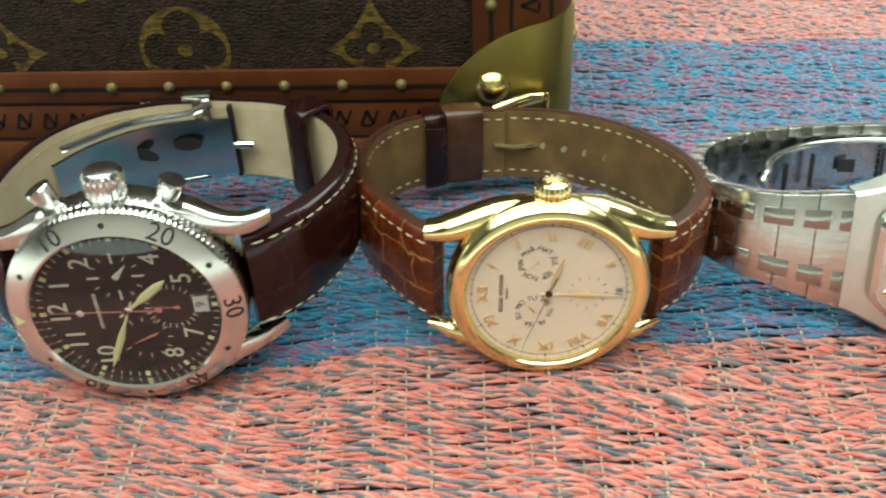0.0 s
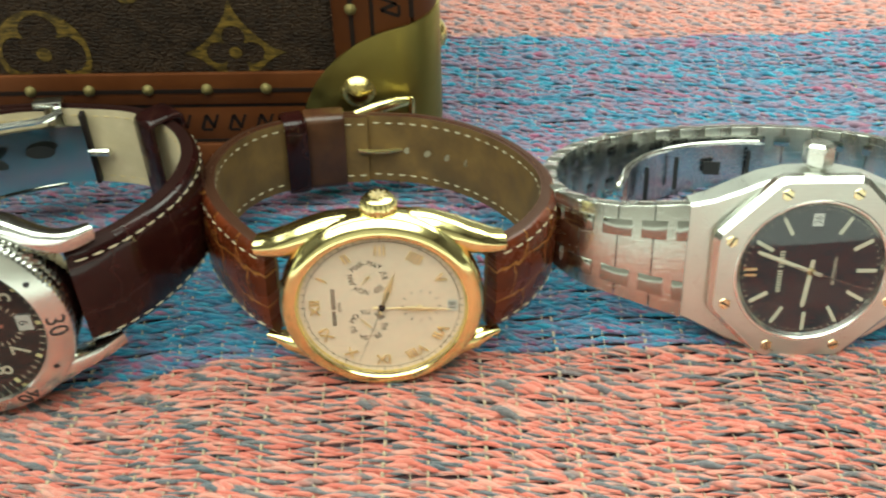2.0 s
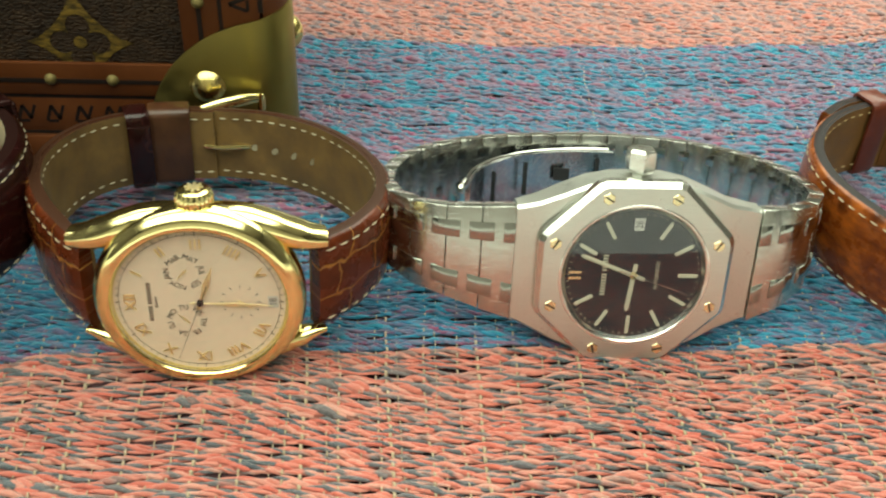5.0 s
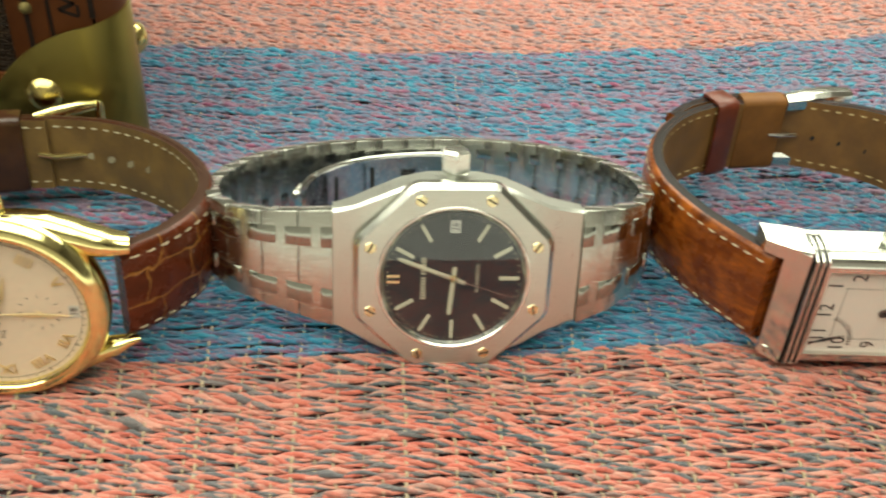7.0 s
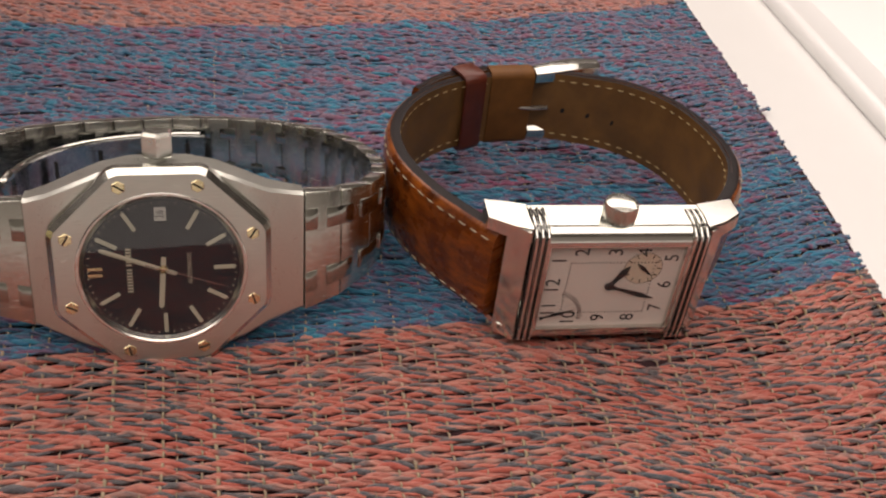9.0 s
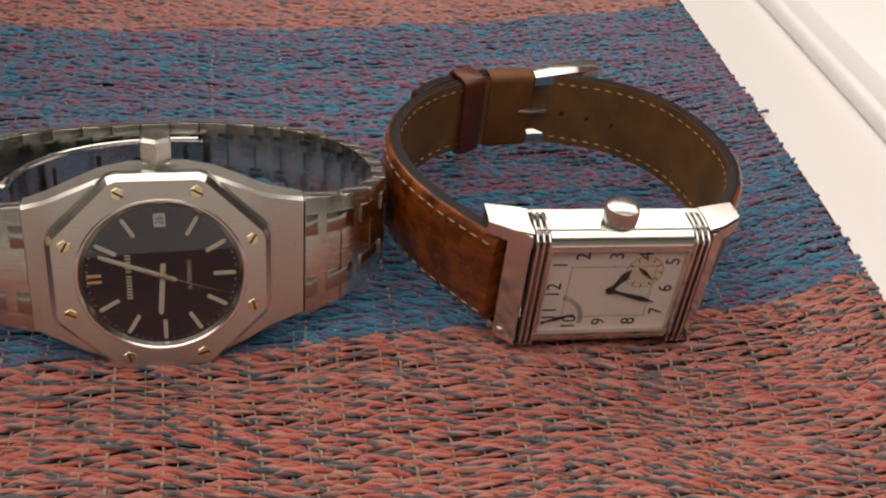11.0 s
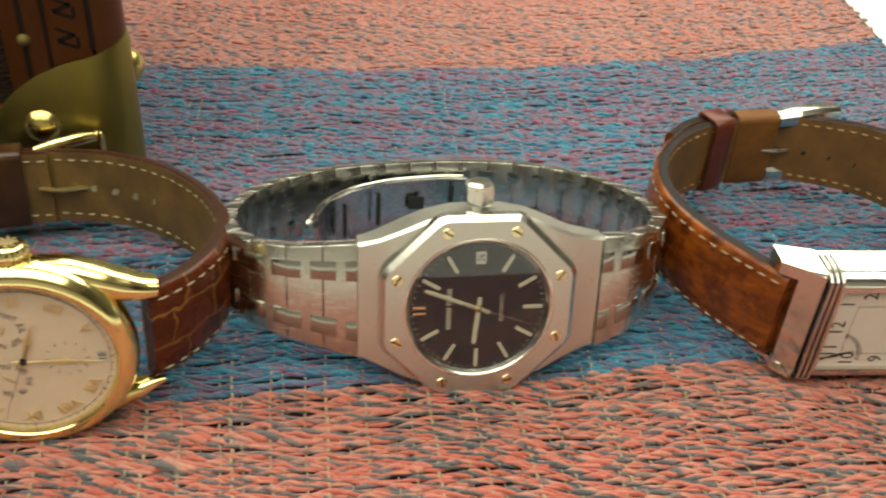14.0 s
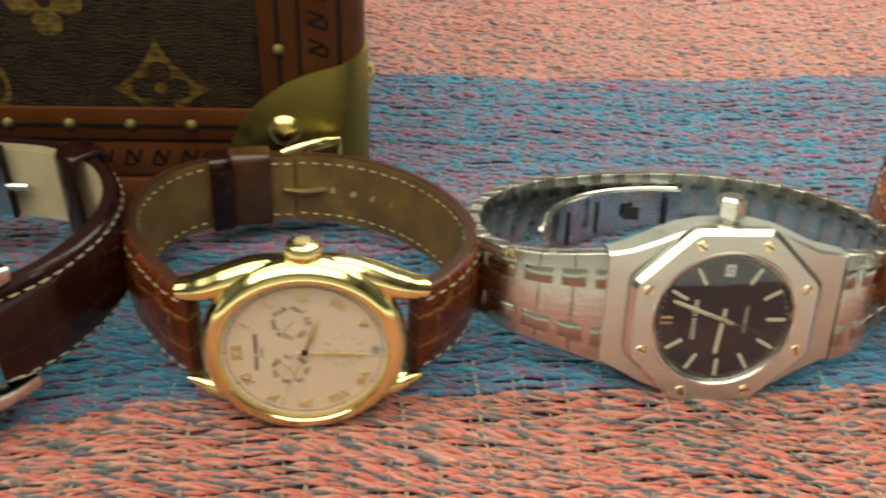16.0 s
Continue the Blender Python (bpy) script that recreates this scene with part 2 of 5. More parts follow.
def yarn(name, stops, freq, shade=0.35, tone=(0.62, 0.36, 0.32), light=(0.80, 0.62, 0.58), streak=0.0):
    """Space-dyed yarn: the colour changes along the thread (x) and from thread to thread, with a fibrous nap."""
    m = mat(name, stops[0][1], 0.85, Sheen_Weight=0.25)
    n = Nodes(m)
    geo = n.add("ShaderNodeNewGeometry")
    pos = n.add("ShaderNodeTexCoord")
    sep = n.add("ShaderNodeSeparateXYZ")
    n.join(pos.outputs["Object"], sep.inputs[0])
    com = n.add("ShaderNodeCombineXYZ")
    n.join(n.math("MULTIPLY", sep.outputs[0], freq), com.inputs[0])
    n.join(n.math("MULTIPLY", geo.outputs["Random Per Island"], 917.0), com.inputs[1])
    f = n.noise(com.outputs[0], 1.0, 2, 0.5)
    base = n.math("ADD", n.level(f, 0.28, 0.72, 0.0, 0.62), n.math("MULTIPLY", geo.outputs["Random Per Island"], 0.34))
    if streak:
        runs = n.noise(n.coords("Object", (14, 150, 1)), 1.0, 4, 0.65)
        base = n.math("ADD", base, n.level(runs, 0.30, 0.70, -streak, streak))
    col = n.ramp(base, stops)
    fib = n.noise(n.coords("Object", (480, 5600, 5600)), 1.0, 4, 0.75)
    col = n.mix(n.level(fib, 0.40, 0.72, 0.0, shade), col, (0.02, 0.02, 0.025), "MIX")
    col = n.mix(n.level(fib, 0.50, 0.28, 0.0, 0.34), col, light, "MIX")
    patch = n.noise(n.coords("Object"), 24, 3)
    col = n.mix(n.level(patch, 0.35, 0.7, 0.0, 0.18), col, tone)
    n.join(col, n.b.inputs["Base Color"])
    n.bump(fib, 0.8, 0.0004)
    return m


CORAL = yarn("coral yarn", [(0.0, (0.50, 0.085, 0.058)), (0.35, (0.58, 0.120, 0.080)), (0.65, (0.59, 0.175, 0.125)), (1.0, (0.56, 0.27, 0.215))], 105, 0.40, (0.55, 0.19, 0.14), (0.70, 0.31, 0.23))
CORAL_B = yarn("pale coral yarn", [(0.0, (0.56, 0.115, 0.085)), (0.36, (0.62, 0.20, 0.145)), (0.62, (0.62, 0.30, 0.235)), (0.72, (0.20, 0.14, 0.13)), (1.0, (0.030, 0.062, 0.082))], 120, 0.38, (0.56, 0.21, 0.16), (0.72, 0.36, 0.28))
TEAL = yarn("slate blue yarn", [(0.0, (0.020, 0.046, 0.066)), (0.45, (0.034, 0.070, 0.090)), (0.64, (0.075, 0.088, 0.096)), (0.72, (0.48, 0.12, 0.08)), (1.0, (0.57, 0.18, 0.125))], 95, 0.28)
BLUES = yarn("blue space-dyed yarn", [(0.0, (0.006, 0.040, 0.11)), (0.22, (0.008, 0.11, 0.23)), (0.38, (0.015, 0.25, 0.42)), (0.50, (0.008, 0.10, 0.22)), (0.58, (0.25, 0.035, 0.11)), (0.66, (0.02, 0.22, 0.37)), (0.76, (0.14, 0.10, 0.20)), (0.88, (0.30, 0.035, 0.11)), (1.0, (0.05, 0.035, 0.11))], 105, 0.35, (0.015, 0.15, 0.26), (0.06, 0.36, 0.52), 0.27)
BLUES_B = yarn("violet and teal yarn", [(0.0, (0.010, 0.035, 0.10)), (0.28, (0.012, 0.13, 0.25)), (0.42, (0.13, 0.10, 0.20)), (0.54, (0.015, 0.19, 0.33)), (0.66, (0.20, 0.10, 0.18)), (0.80, (0.30, 0.04, 0.12)), (1.0, (0.24, 0.10, 0.16))], 130, 0.35, (0.05, 0.08, 0.18), (0.18, 0.28, 0.42), 0.27)
BLUES_FAR = yarn("cyan space-dyed yarn", [(0.0, (0.010, 0.060, 0.13)), (0.20, (0.010, 0.15, 0.27)), (0.36, (0.02, 0.29, 0.43)), (0.46, (0.06, 0.11, 0.20)), (0.56, (0.18, 0.12, 0.20)), (0.66, (0.015, 0.24, 0.38)), (0.78, (0.20, 0.11, 0.19)), (0.90, (0.30, 0.035, 0.11)), (1.0, (0.14, 0.12, 0.22))], 85, 0.35, (0.10, 0.12, 0.22), (0.10, 0.38, 0.52), 0.27)
MAUVE = yarn("mauve yarn", [(0.0, (0.03, 0.06, 0.14)), (0.22, (0.015, 0.17, 0.30)), (0.38, (0.17, 0.12, 0.20)), (0.60, (0.23, 0.13, 0.19)), (0.78, (0.30, 0.05, 0.13)), (1.0, (0.16, 0.15, 0.25))], 110, 0.35, (0.13, 0.10, 0.19), (0.30, 0.26, 0.36), 0.24)
CORAL_FAR = yarn("faded coral yarn", [(0.0, (0.48, 0.115, 0.085)), (0.45, (0.50, 0.17, 0.125)), (0.75, (0.46, 0.21, 0.165)), (1.0, (0.18, 0.14, 0.16))], 110, 0.25)
TEAL_FAR = yarn("grey violet yarn", [(0.0, (0.15, 0.13, 0.15)), (0.35, (0.38, 0.15, 0.12)), (0.65, (0.09, 0.12, 0.16)), (1.0, (0.44, 0.19, 0.15))], 120, 0.25)
WARP = yarn("straw warp thread", [(0.0, (0.33, 0.26, 0.14)), (0.5, (0.44, 0.35, 0.20)), (1.0, (0.22, 0.17, 0.09))], 30, 0.25)
# colour of the added base sheet, dark to give the shade between yarns
GAP_SHEET = mat("dark sheet for weave gaps", (0.040, 0.020, 0.022), 0.9, Specular_IOR_Level=0.1)


def paint(name, a, b, rough, scale):
    m = mat(name, a, rough)
    n = Nodes(m)
    f = n.noise(n.coords("Object"), scale, 4)
    n.join(n.mix(n.level(f, 0.3, 0.7), a, b), n.b.inputs["Base Color"])
    n.bump(n.noise(n.coords("Object"), scale * 30, 2), 0.06, 0.0002)
    n.join(n.level(f, 0.3, 0.7, rough - 0.06, rough + 0.08), n.b.inputs["Roughness"])
    return m


TABLE_WHITE = paint("off-white laminate", (0.79, 0.80, 0.785), (0.75, 0.76, 0.745), 0.38, 14)
TRAY_WHITE = paint("white enamel", (0.86, 0.87, 0.86), (0.83, 0.84, 0.83), 0.3, 10)
# unseen walls, kept dark to hold down the fill from the sides
WALL = paint("dark unseen wall", (0.11, 0.10, 0.088), (0.09, 0.082, 0.074), 0.8, 2)
# unseen south wall, made pale so that bezels and chamfers reflect it brightly
WALL_REFLECTOR = paint("pale reflector wall", (0.66, 0.63, 0.58), (0.62, 0.59, 0.54), 0.8, 2)
CEIL = paint("white ceiling paint", (0.78, 0.76, 0.72), (0.74, 0.72, 0.68), 0.85, 2)
FLOOR = paint("dark wooden floor", (0.10, 0.065, 0.04), (0.07, 0.045, 0.03), 0.5, 3)


# ---- mesh helpers ----
def part(name, bm, material, parent, label="", smooth=35):
    me = bpy.data.meshes.new(name)
    bmesh.ops.recalc_face_normals(bm, faces=bm.faces[:])
    if smooth:
        for f in bm.faces:
            f.smooth = True
        lim = radians(smooth)
        for e in bm.edges:
            if len(e.link_faces) == 2 and e.calc_face_angle(0.0) > lim:
                e.smooth = False
    bm.to_mesh(me)
    bm.free()
    for m in material if isinstance(material, (list, tuple)) else (material,):
        me.materials.append(m)
    ob = new(name, me)
    if parent is not None:
        ob.parent = parent
    return tagged(ob, label)


def loft(loops, cap=True, close=False, bm=None, ring=True):
    """A skin over loops of points, in millimetres."""
    bm = bm or bmesh.new()
    vs = [[bm.verts.new((x * MM, y * MM, z * MM)) for x, y, z in lp] for lp in loops]
    n = len(vs[0])
    pairs = list(zip(vs, vs[1:])) + ([(vs[-1], vs[0])] if close else [])
    for a, b in pairs:
        for i in range(n if ring else n - 1):
            j = (i + 1) % n
            bm.faces.new((a[i], a[j], b[j], b[i]))
    if cap and not close:
        bm.faces.new(vs[0][::-1])
        bm.faces.new(vs[-1])
    return bm


def lathe(profile, segs=96, close=True, flute=(), depth=0.0, count=0, bm=None, shape=None, cx=0.0, cy=0.0):
    """A profile of (radius, height) turned about the z axis; rings named in flute are cut with count grooves."""
    loops = []
    for k, (r, z) in enumerate(profile):
        lp = []
        for i in range(segs):
            a = 2 * math.pi * i / segs
            rr = r * (shape(a) if shape and r > 0.01 else 1.0)
            if k in flute:
                rr -= depth * (0.5 + 0.5 * math.cos(a * count))
            lp.append((cx + rr * math.cos(a), cy + rr * math.sin(a), z))
        loops.append(lp)
    return loft(loops, cap=False, close=close, bm=bm)


def turned(bm, m):
    bmesh.ops.transform(bm, matrix=m, verts=bm.verts[:])
    return bm


def mpose(x, y, z, rx=0, ry=0, rz=0):
    return pose(x * MM, y * MM, z * MM, rx, ry, rz)


def block(cx, cy, cz, sx, sy, sz, bevel=0.0, bm=None, rz=0.0):
    own = bmesh.new()
    bmesh.ops.create_cube(own, size=1.0, matrix=Matrix.Diagonal((sx * MM, sy * MM, sz * MM, 1)))
    if bevel:
        bmesh.ops.bevel(own, geom=own.edges[:], offset=bevel * MM, segments=2, profile=0.5, affect="EDGES")
    turned(own, mpose(cx, cy, cz, 0, 0, rz))
    if bm is None:
        return own
    me = bpy.data.meshes.new("piece")
    own.to_mesh(me)
    own.free()
    bm.from_mesh(me)
    bpy.data.meshes.remove(me)
    return bm


def spline(pts, n):
    """n even steps along a smooth curve through pts."""
    p = [np.array(q, float) for q in pts]
    p = [2 * p[0] - p[1]] + p + [2 * p[-1] - p[-2]]
    out = []
    for i in range(1, len(p) - 2):
        for k in range(24):
            t = k / 24
            a, b, c, d = p[i - 1 : i + 3]
            out.append(0.5 * ((2 * b) + (c - a) * t + (2 * a - 5 * b + 4 * c - d) * t * t + (3 * b - a - 3 * c + d) * t ** 3))
    out.append(p[-2])
    out = np.array(out)
    s = np.r_[0, np.cumsum(np.linalg.norm(np.diff(out, axis=0), axis=1))]
    u = np.linspace(0, s[-1], n)
    return np.stack([np.interp(u, s, out[:, k]) for k in range(out.shape[1])], 1), u


def ribbon(pts, n, section, uvs=True):
    """A solid swept along points (y, z) of a watch's loop. section(t) gives the closed outline [(x, out)], out counted outwards."""
    c, s = spline(pts, n)
    d = np.gradient(c, axis=0)
    d /= np.linalg.norm(d, axis=1)[:, None]
    nrm = np.stack([d[:, 1], -d[:, 0]], 1)
    mid = np.array([0.0, -32.0])
    if np.mean(np.sum(nrm * (c - mid), 1)) < 0:
        nrm = -nrm
    loops, coords = [], []
    for i in range(n):
        sec = section(i / (n - 1))
        loops.append([(x, c[i, 0] + o * nrm[i, 0], c[i, 1] + o * nrm[i, 1]) for x, o in sec])
        coords += [(s[i] * MM, x * MM) for x, o in sec]
    bm = loft(loops)
    if uvs:
        lay = bm.loops.layers.uv.new("UVMap")
        bm.verts.ensure_lookup_table()
        bm.verts.index_update()
        for f in bm.faces:
            for lp in f.loops:
                lp[lay].uv = coords[lp.vert.index]
    return bm, c, s, nrm


def padded(w0, w1, th0, th1, dome):
    """The outline of a padded strap: flat inside, domed outside."""

    def sec(t):
        w, th = w0 + (w1 - w0) * t, th0 + (th1 - th0) * t
        h = w / 2
        us = (-1, -0.93, -0.8, -0.5, 0, 0.5, 0.8, 0.93, 1)
        top = [(u * h, th * (0.62 if abs(u) == 1 else 0.9 if abs(u) > 0.9 else 1.0) + dome * (1 - t) * max(0, 1 - abs(u) ** 2.2)) for u in us]
        return [(h, 0.0)] + top[::-1] + [(-h, 0.0)]

    return sec


def flat_sec(w0, w1, lo, hi):
    def sec(t):
        h = (w0 + (w1 - w0) * t) / 2
        return [(h, lo), (h, hi), (0, hi), (-h, hi), (-h, lo), (0, lo)]

    return sec


def stitches(c, s, nrm, w0, w1, inset, out, pitch, length, thick, lo=0.0, hi=1.0, rise=0.0):
    """Two rows of single thread stitches along a strap."""
    bm = bmesh.new()
    total = s[-1]
    for side in (1, -1):
        at = total * lo + pitch / 2
        while at < total * hi - length:
            loops = []
            for k in range(4):
                q = at + length * k / 3
                w = w0 + (w1 - w0) * q / total
                y, z = np.interp(q, s, c[:, 0]), np.interp(q, s, c[:, 1])
                ny, nz = np.interp(q, s, nrm[:, 0]), np.interp(q, s, nrm[:, 1])
                x, r = side * (w / 2 - inset), thick * (0.45 if k in (0, 3) else 1.0)
                lift = out + rise * (1 - q / total) + (0.0 if k in (0, 3) else thick * 0.5 * (1 if out >= 0 else -1))
                loops.append([(x + r * math.cos(a), y + ny * (lift + 0.6 * r * math.sin(a)), z + nz * (lift + 0.6 * r * math.sin(a))) for a in (0, 1.57, 3.14, 4.71)])
            loft(loops, bm=bm)
            at += pitch
    return bm


def tube(path, ra, rb=None, n=12, n_out=24, up=(0, 0, 1), power=2.0):
    """A bar along a 3D path with half widths ra (sideways) and rb (along up)."""
    c, s = spline(path, n_out)
    rb = rb or ra
    d = np.gradient(c, axis=0)
    d /= np.linalg.norm(d, axis=1)[:, None]
    loops = []
    for i in range(n_out):
        t = i / (n_out - 1)
        side = np.cross(d[i], up)
        side /= max(1e-6, np.linalg.norm(side))
        top = np.cross(side, d[i])
        a_, b_ = np.interp(t, np.linspace(0, 1, len(ra)), ra), np.interp(t, np.linspace(0, 1, len(rb)), rb)
        lp = []
        for k in range(n):
            a = 2 * math.pi * k / n
            ca, sa = math.cos(a), math.sin(a)
            q = (abs(ca) ** power + abs(sa) ** power) ** (-1 / power)
            lp.append(tuple(c[i] + side * a_ * ca * q + top * b_ * sa * q))
        loops.append(lp)
    return loft(loops)


@lru_cache(maxsize=None)
def text_mesh(body, size, depth):
    cu = bpy.data.curves.new("glyphs", "FONT")
    cu.body, cu.size, cu.extrude = body, size * MM, depth * MM
    cu.align_x, cu.align_y = "CENTER", "CENTER"
    cu.resolution_u = 3
    ob = bpy.data.objects.new("glyphs", cu)
    scene.collection.objects.link(ob)
    bpy.context.view_layer.update()
    me = bpy.data.meshes.new_from_object(ob)
    bpy.data.objects.remove(ob)
    return me


def text(name, body, size, x, y, z, rot, material, parent, depth=0.03, sx=1.0, label=""):
    me = text_mesh(body, size, depth).copy()
    me.name = name
    me.materials.clear()
    me.materials.append(material)
    ob = new(name, me)
    ob.parent = parent
    ob.matrix_basis = mpose(x, y, z, 0, 0, rot) @ Matrix.Diagonal((sx, 1, 1, 1))
    return tagged(ob, label)


def hand_mesh(shape, z, thick=0.18):
    """A flat hand pointing to +y: outline as (half width, y)."""
    lp = [(w, y) for w, y in shape] + [(-w, y) for w, y in shape[::-1]]
    return loft([[(x, y, z) for x, y in lp], [(x * 0.55, y, z + thick) for x, y in lp]])


def watch(name, label, x, y, z, lean, yaw, roll, size=1.0):
    """An empty at a watch's dial centre: its x axis runs to three o'clock, y to twelve, z out of the dial."""
    ob = new(name)
    l = radians(lean)
    ax = Vector((0, math.sin(l), math.cos(l)))
    az = Vector((0, -math.cos(l), math.sin(l)))
    ay = az.cross(ax)
    m = Matrix((ax, ay, az)).transposed().to_4x4()
    ob.matrix_basis = mpose(x, y, z) @ pose(0, 0, 0, 0, 0, yaw) @ m @ pose(0, 0, 0, 0, 0, -roll) @ Matrix.Scale(size, 4)
    ob.empty_display_size = 0.01
    return tagged(ob, label, "wristwatch", "watches on the cloth")


def on_dial(r, minute):
    a = radians(6 * minute)
    return r * math.sin(a), r * math.cos(a)


# ---- setting ----
def slab(name, x0, x1, y0, y1, z0, z1, material, bevel=0.0):
    ob = part(name, block((x0 + x1) / 2, (y0 + y1) / 2, (z0 + z1) / 2, x1 - x0, y1 - y0, z1 - z0, bevel), material, None, smooth=0)
    return tagged(ob, kind="structure")


slab("floor", -2600, 2600, -2600, 2600, -850, -752, FLOOR)
slab("ceiling", -2600, 2600, -2600, 2600, 1850, 1950, CEIL)
# added unseen walls that shape the light: south reflects, the others absorb
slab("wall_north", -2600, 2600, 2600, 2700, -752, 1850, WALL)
slab("reflector_wall_south", -2600, 2600, -2700, -2600, -752, 1850, WALL_REFLECTOR)
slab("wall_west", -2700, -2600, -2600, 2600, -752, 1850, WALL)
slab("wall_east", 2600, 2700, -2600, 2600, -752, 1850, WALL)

table = tagged(new("table"), "off-white laminate table under the woven cloth", "table")
table.location = (0.1, 0.2, -0.752)
part("tabletop", block(0, 0, 735, 1500, 1000, 30, 3), TABLE_WHITE, table)
for tx in (-690, 690):
    for ty in (-440, 440):
        part("leg", block(tx, ty, 360, 45, 45, 720, 2), TABLE_WHITE, table)


# ---- woven cloth ----
def bend(x, y):
    """How far the weft is pulled along y at a place, in millimetres."""
    front = np.interp(x, [-160, -72, -45, -20, -8, 50, 62, 130, 200, 212, 222, 238, 262], [-17, -13.5, -10.5, -6.5, -3, -2, 0, 0.4, 0.6, 2.2, 5.5, 11, 17])
    back = np.interp(x, [-160, 40, 130, 190, 250, 270], [4, 1, -1.5, 5, 20, 25])
    k = np.clip((y - 144) / 133, 0, 1)
    f = np.clip((y - 90) / 54, 0, 1) ** 0.7
    w = 0.55 * np.sin(x / 11.0 + y / 19.0) + 0.45 * np.sin(x / 23.0 - y / 7.3 + 1.1) + 0.3 * np.sin(x / 5.7 + y / 31.0)
    dip = np.clip((y - 88) / 14, 0, 1) * np.clip((150 - y) / 16, 0, 1)
    w = w - dip * 2.3 * np.exp(-(((x - 63) / 15.0) ** 2)) + dip * 1.0 * np.sin(x / 17.0 + y / 23.0)
    return front * (1 - k) * f + back * k + w


def lie(x, y):
    """The height of the cloth's slack, in millimetres."""
    return -0.9 + 0.35 * np.sin(x / 31.0 + 0.6 * np.sin(y / 27.0)) * np.sin(y / 17.0 + 0.4) + 0.25 * np.sin(x / 9.0 + y / 13.0)


def right_edge(y):
    return 241.5 + (y - 149) * 0.124 + 1.9 * np.clip((y - 150) / 30, 0, 1)


rng = np.random.default_rng(7)


def smooth_noise(n, step, amount):
    k = max(4, int(n / step) + 3)
    return amount * np.interp(np.arange(n) / step, np.arange(k), rng.normal(0, 1, k))


def threads(name, rows, material, parent, sides=6):
    """Joins many threads into one mesh: rows of (points, radii)."""
    verts, faces, base = [], [], 0
    ang = np.arange(sides) * 2 * np.pi / sides
    for pts, rad, axis in rows:
        n = len(pts)
        d = np.gradient(pts, axis=0)
        d /= np.linalg.norm(d, axis=1)[:, None]
        side = np.cross(d, np.array([0, 0, 1.0]))
        side /= np.linalg.norm(side, axis=1)[:, None]
        top = np.cross(side, d)
        ring = pts[:, None, :] + rad[:, None, None] * (side[:, None, :] * np.cos(ang)[None, :, None] + 0.82 * top[:, None, :] * np.sin(ang)[None, :, None])
        verts.append(ring.reshape(-1, 3))
        i = np.arange(n - 1)[:, None] * sides + base
        j = np.arange(sides)[None, :]
        j2 = (j + 1) % sides
        quad = np.stack([i + j, i + j2, i + sides + j2, i + sides + j], -1).reshape(-1, 4)
        faces.append(quad)
        base += n * sides
    v = np.concatenate(verts) * MM
    f = np.concatenate(faces).astype(np.int32)
    me = bpy.data.meshes.new(name)
    me.vertices.add(len(v))
    me.vertices.foreach_set("co", v.astype(np.float32).ravel())
    me.loops.add(f.size)
    me.loops.foreach_set("vertex_index", f.ravel())
    me.polygons.add(len(f))
    me.polygons.foreach_set("loop_start", np.arange(0, f.size, 4, dtype=np.int32))
    me.polygons.foreach_set("use_smooth", np.ones(len(f), dtype=bool))
    me.update()
    me.materials.append(material)
    ob = new(name, me)
    ob.parent = parent
    return ob


cloth = tagged(new("woven_cloth"), "hand-woven cloth in coral, slate and blue stripes", "cloth")

X0 = -165.0

# the straw warp threads stand at uneven distances; each row of weft passes over and under them in turn
WARP_X = [X0 + 1.5]
while WARP_X[-1] < 268:
    WARP_X.append(WARP_X[-1] + 3.3 * rng.choice([0.62, 0.85, 1.0, 1.15, 1.4]) * rng.uniform(0.92, 1.08))
WARP_X = np.array(WARP_X)
ROWS = []


def warp_shift(x, y):
    return 1.6 * np.sin(y / 41.0 + x / 70.0) + 0.5 * np.sin(y / 13.0 + x / 9.0) + 0.10 * (y - 149) * np.clip((x - 120) / 120, 0, 1)


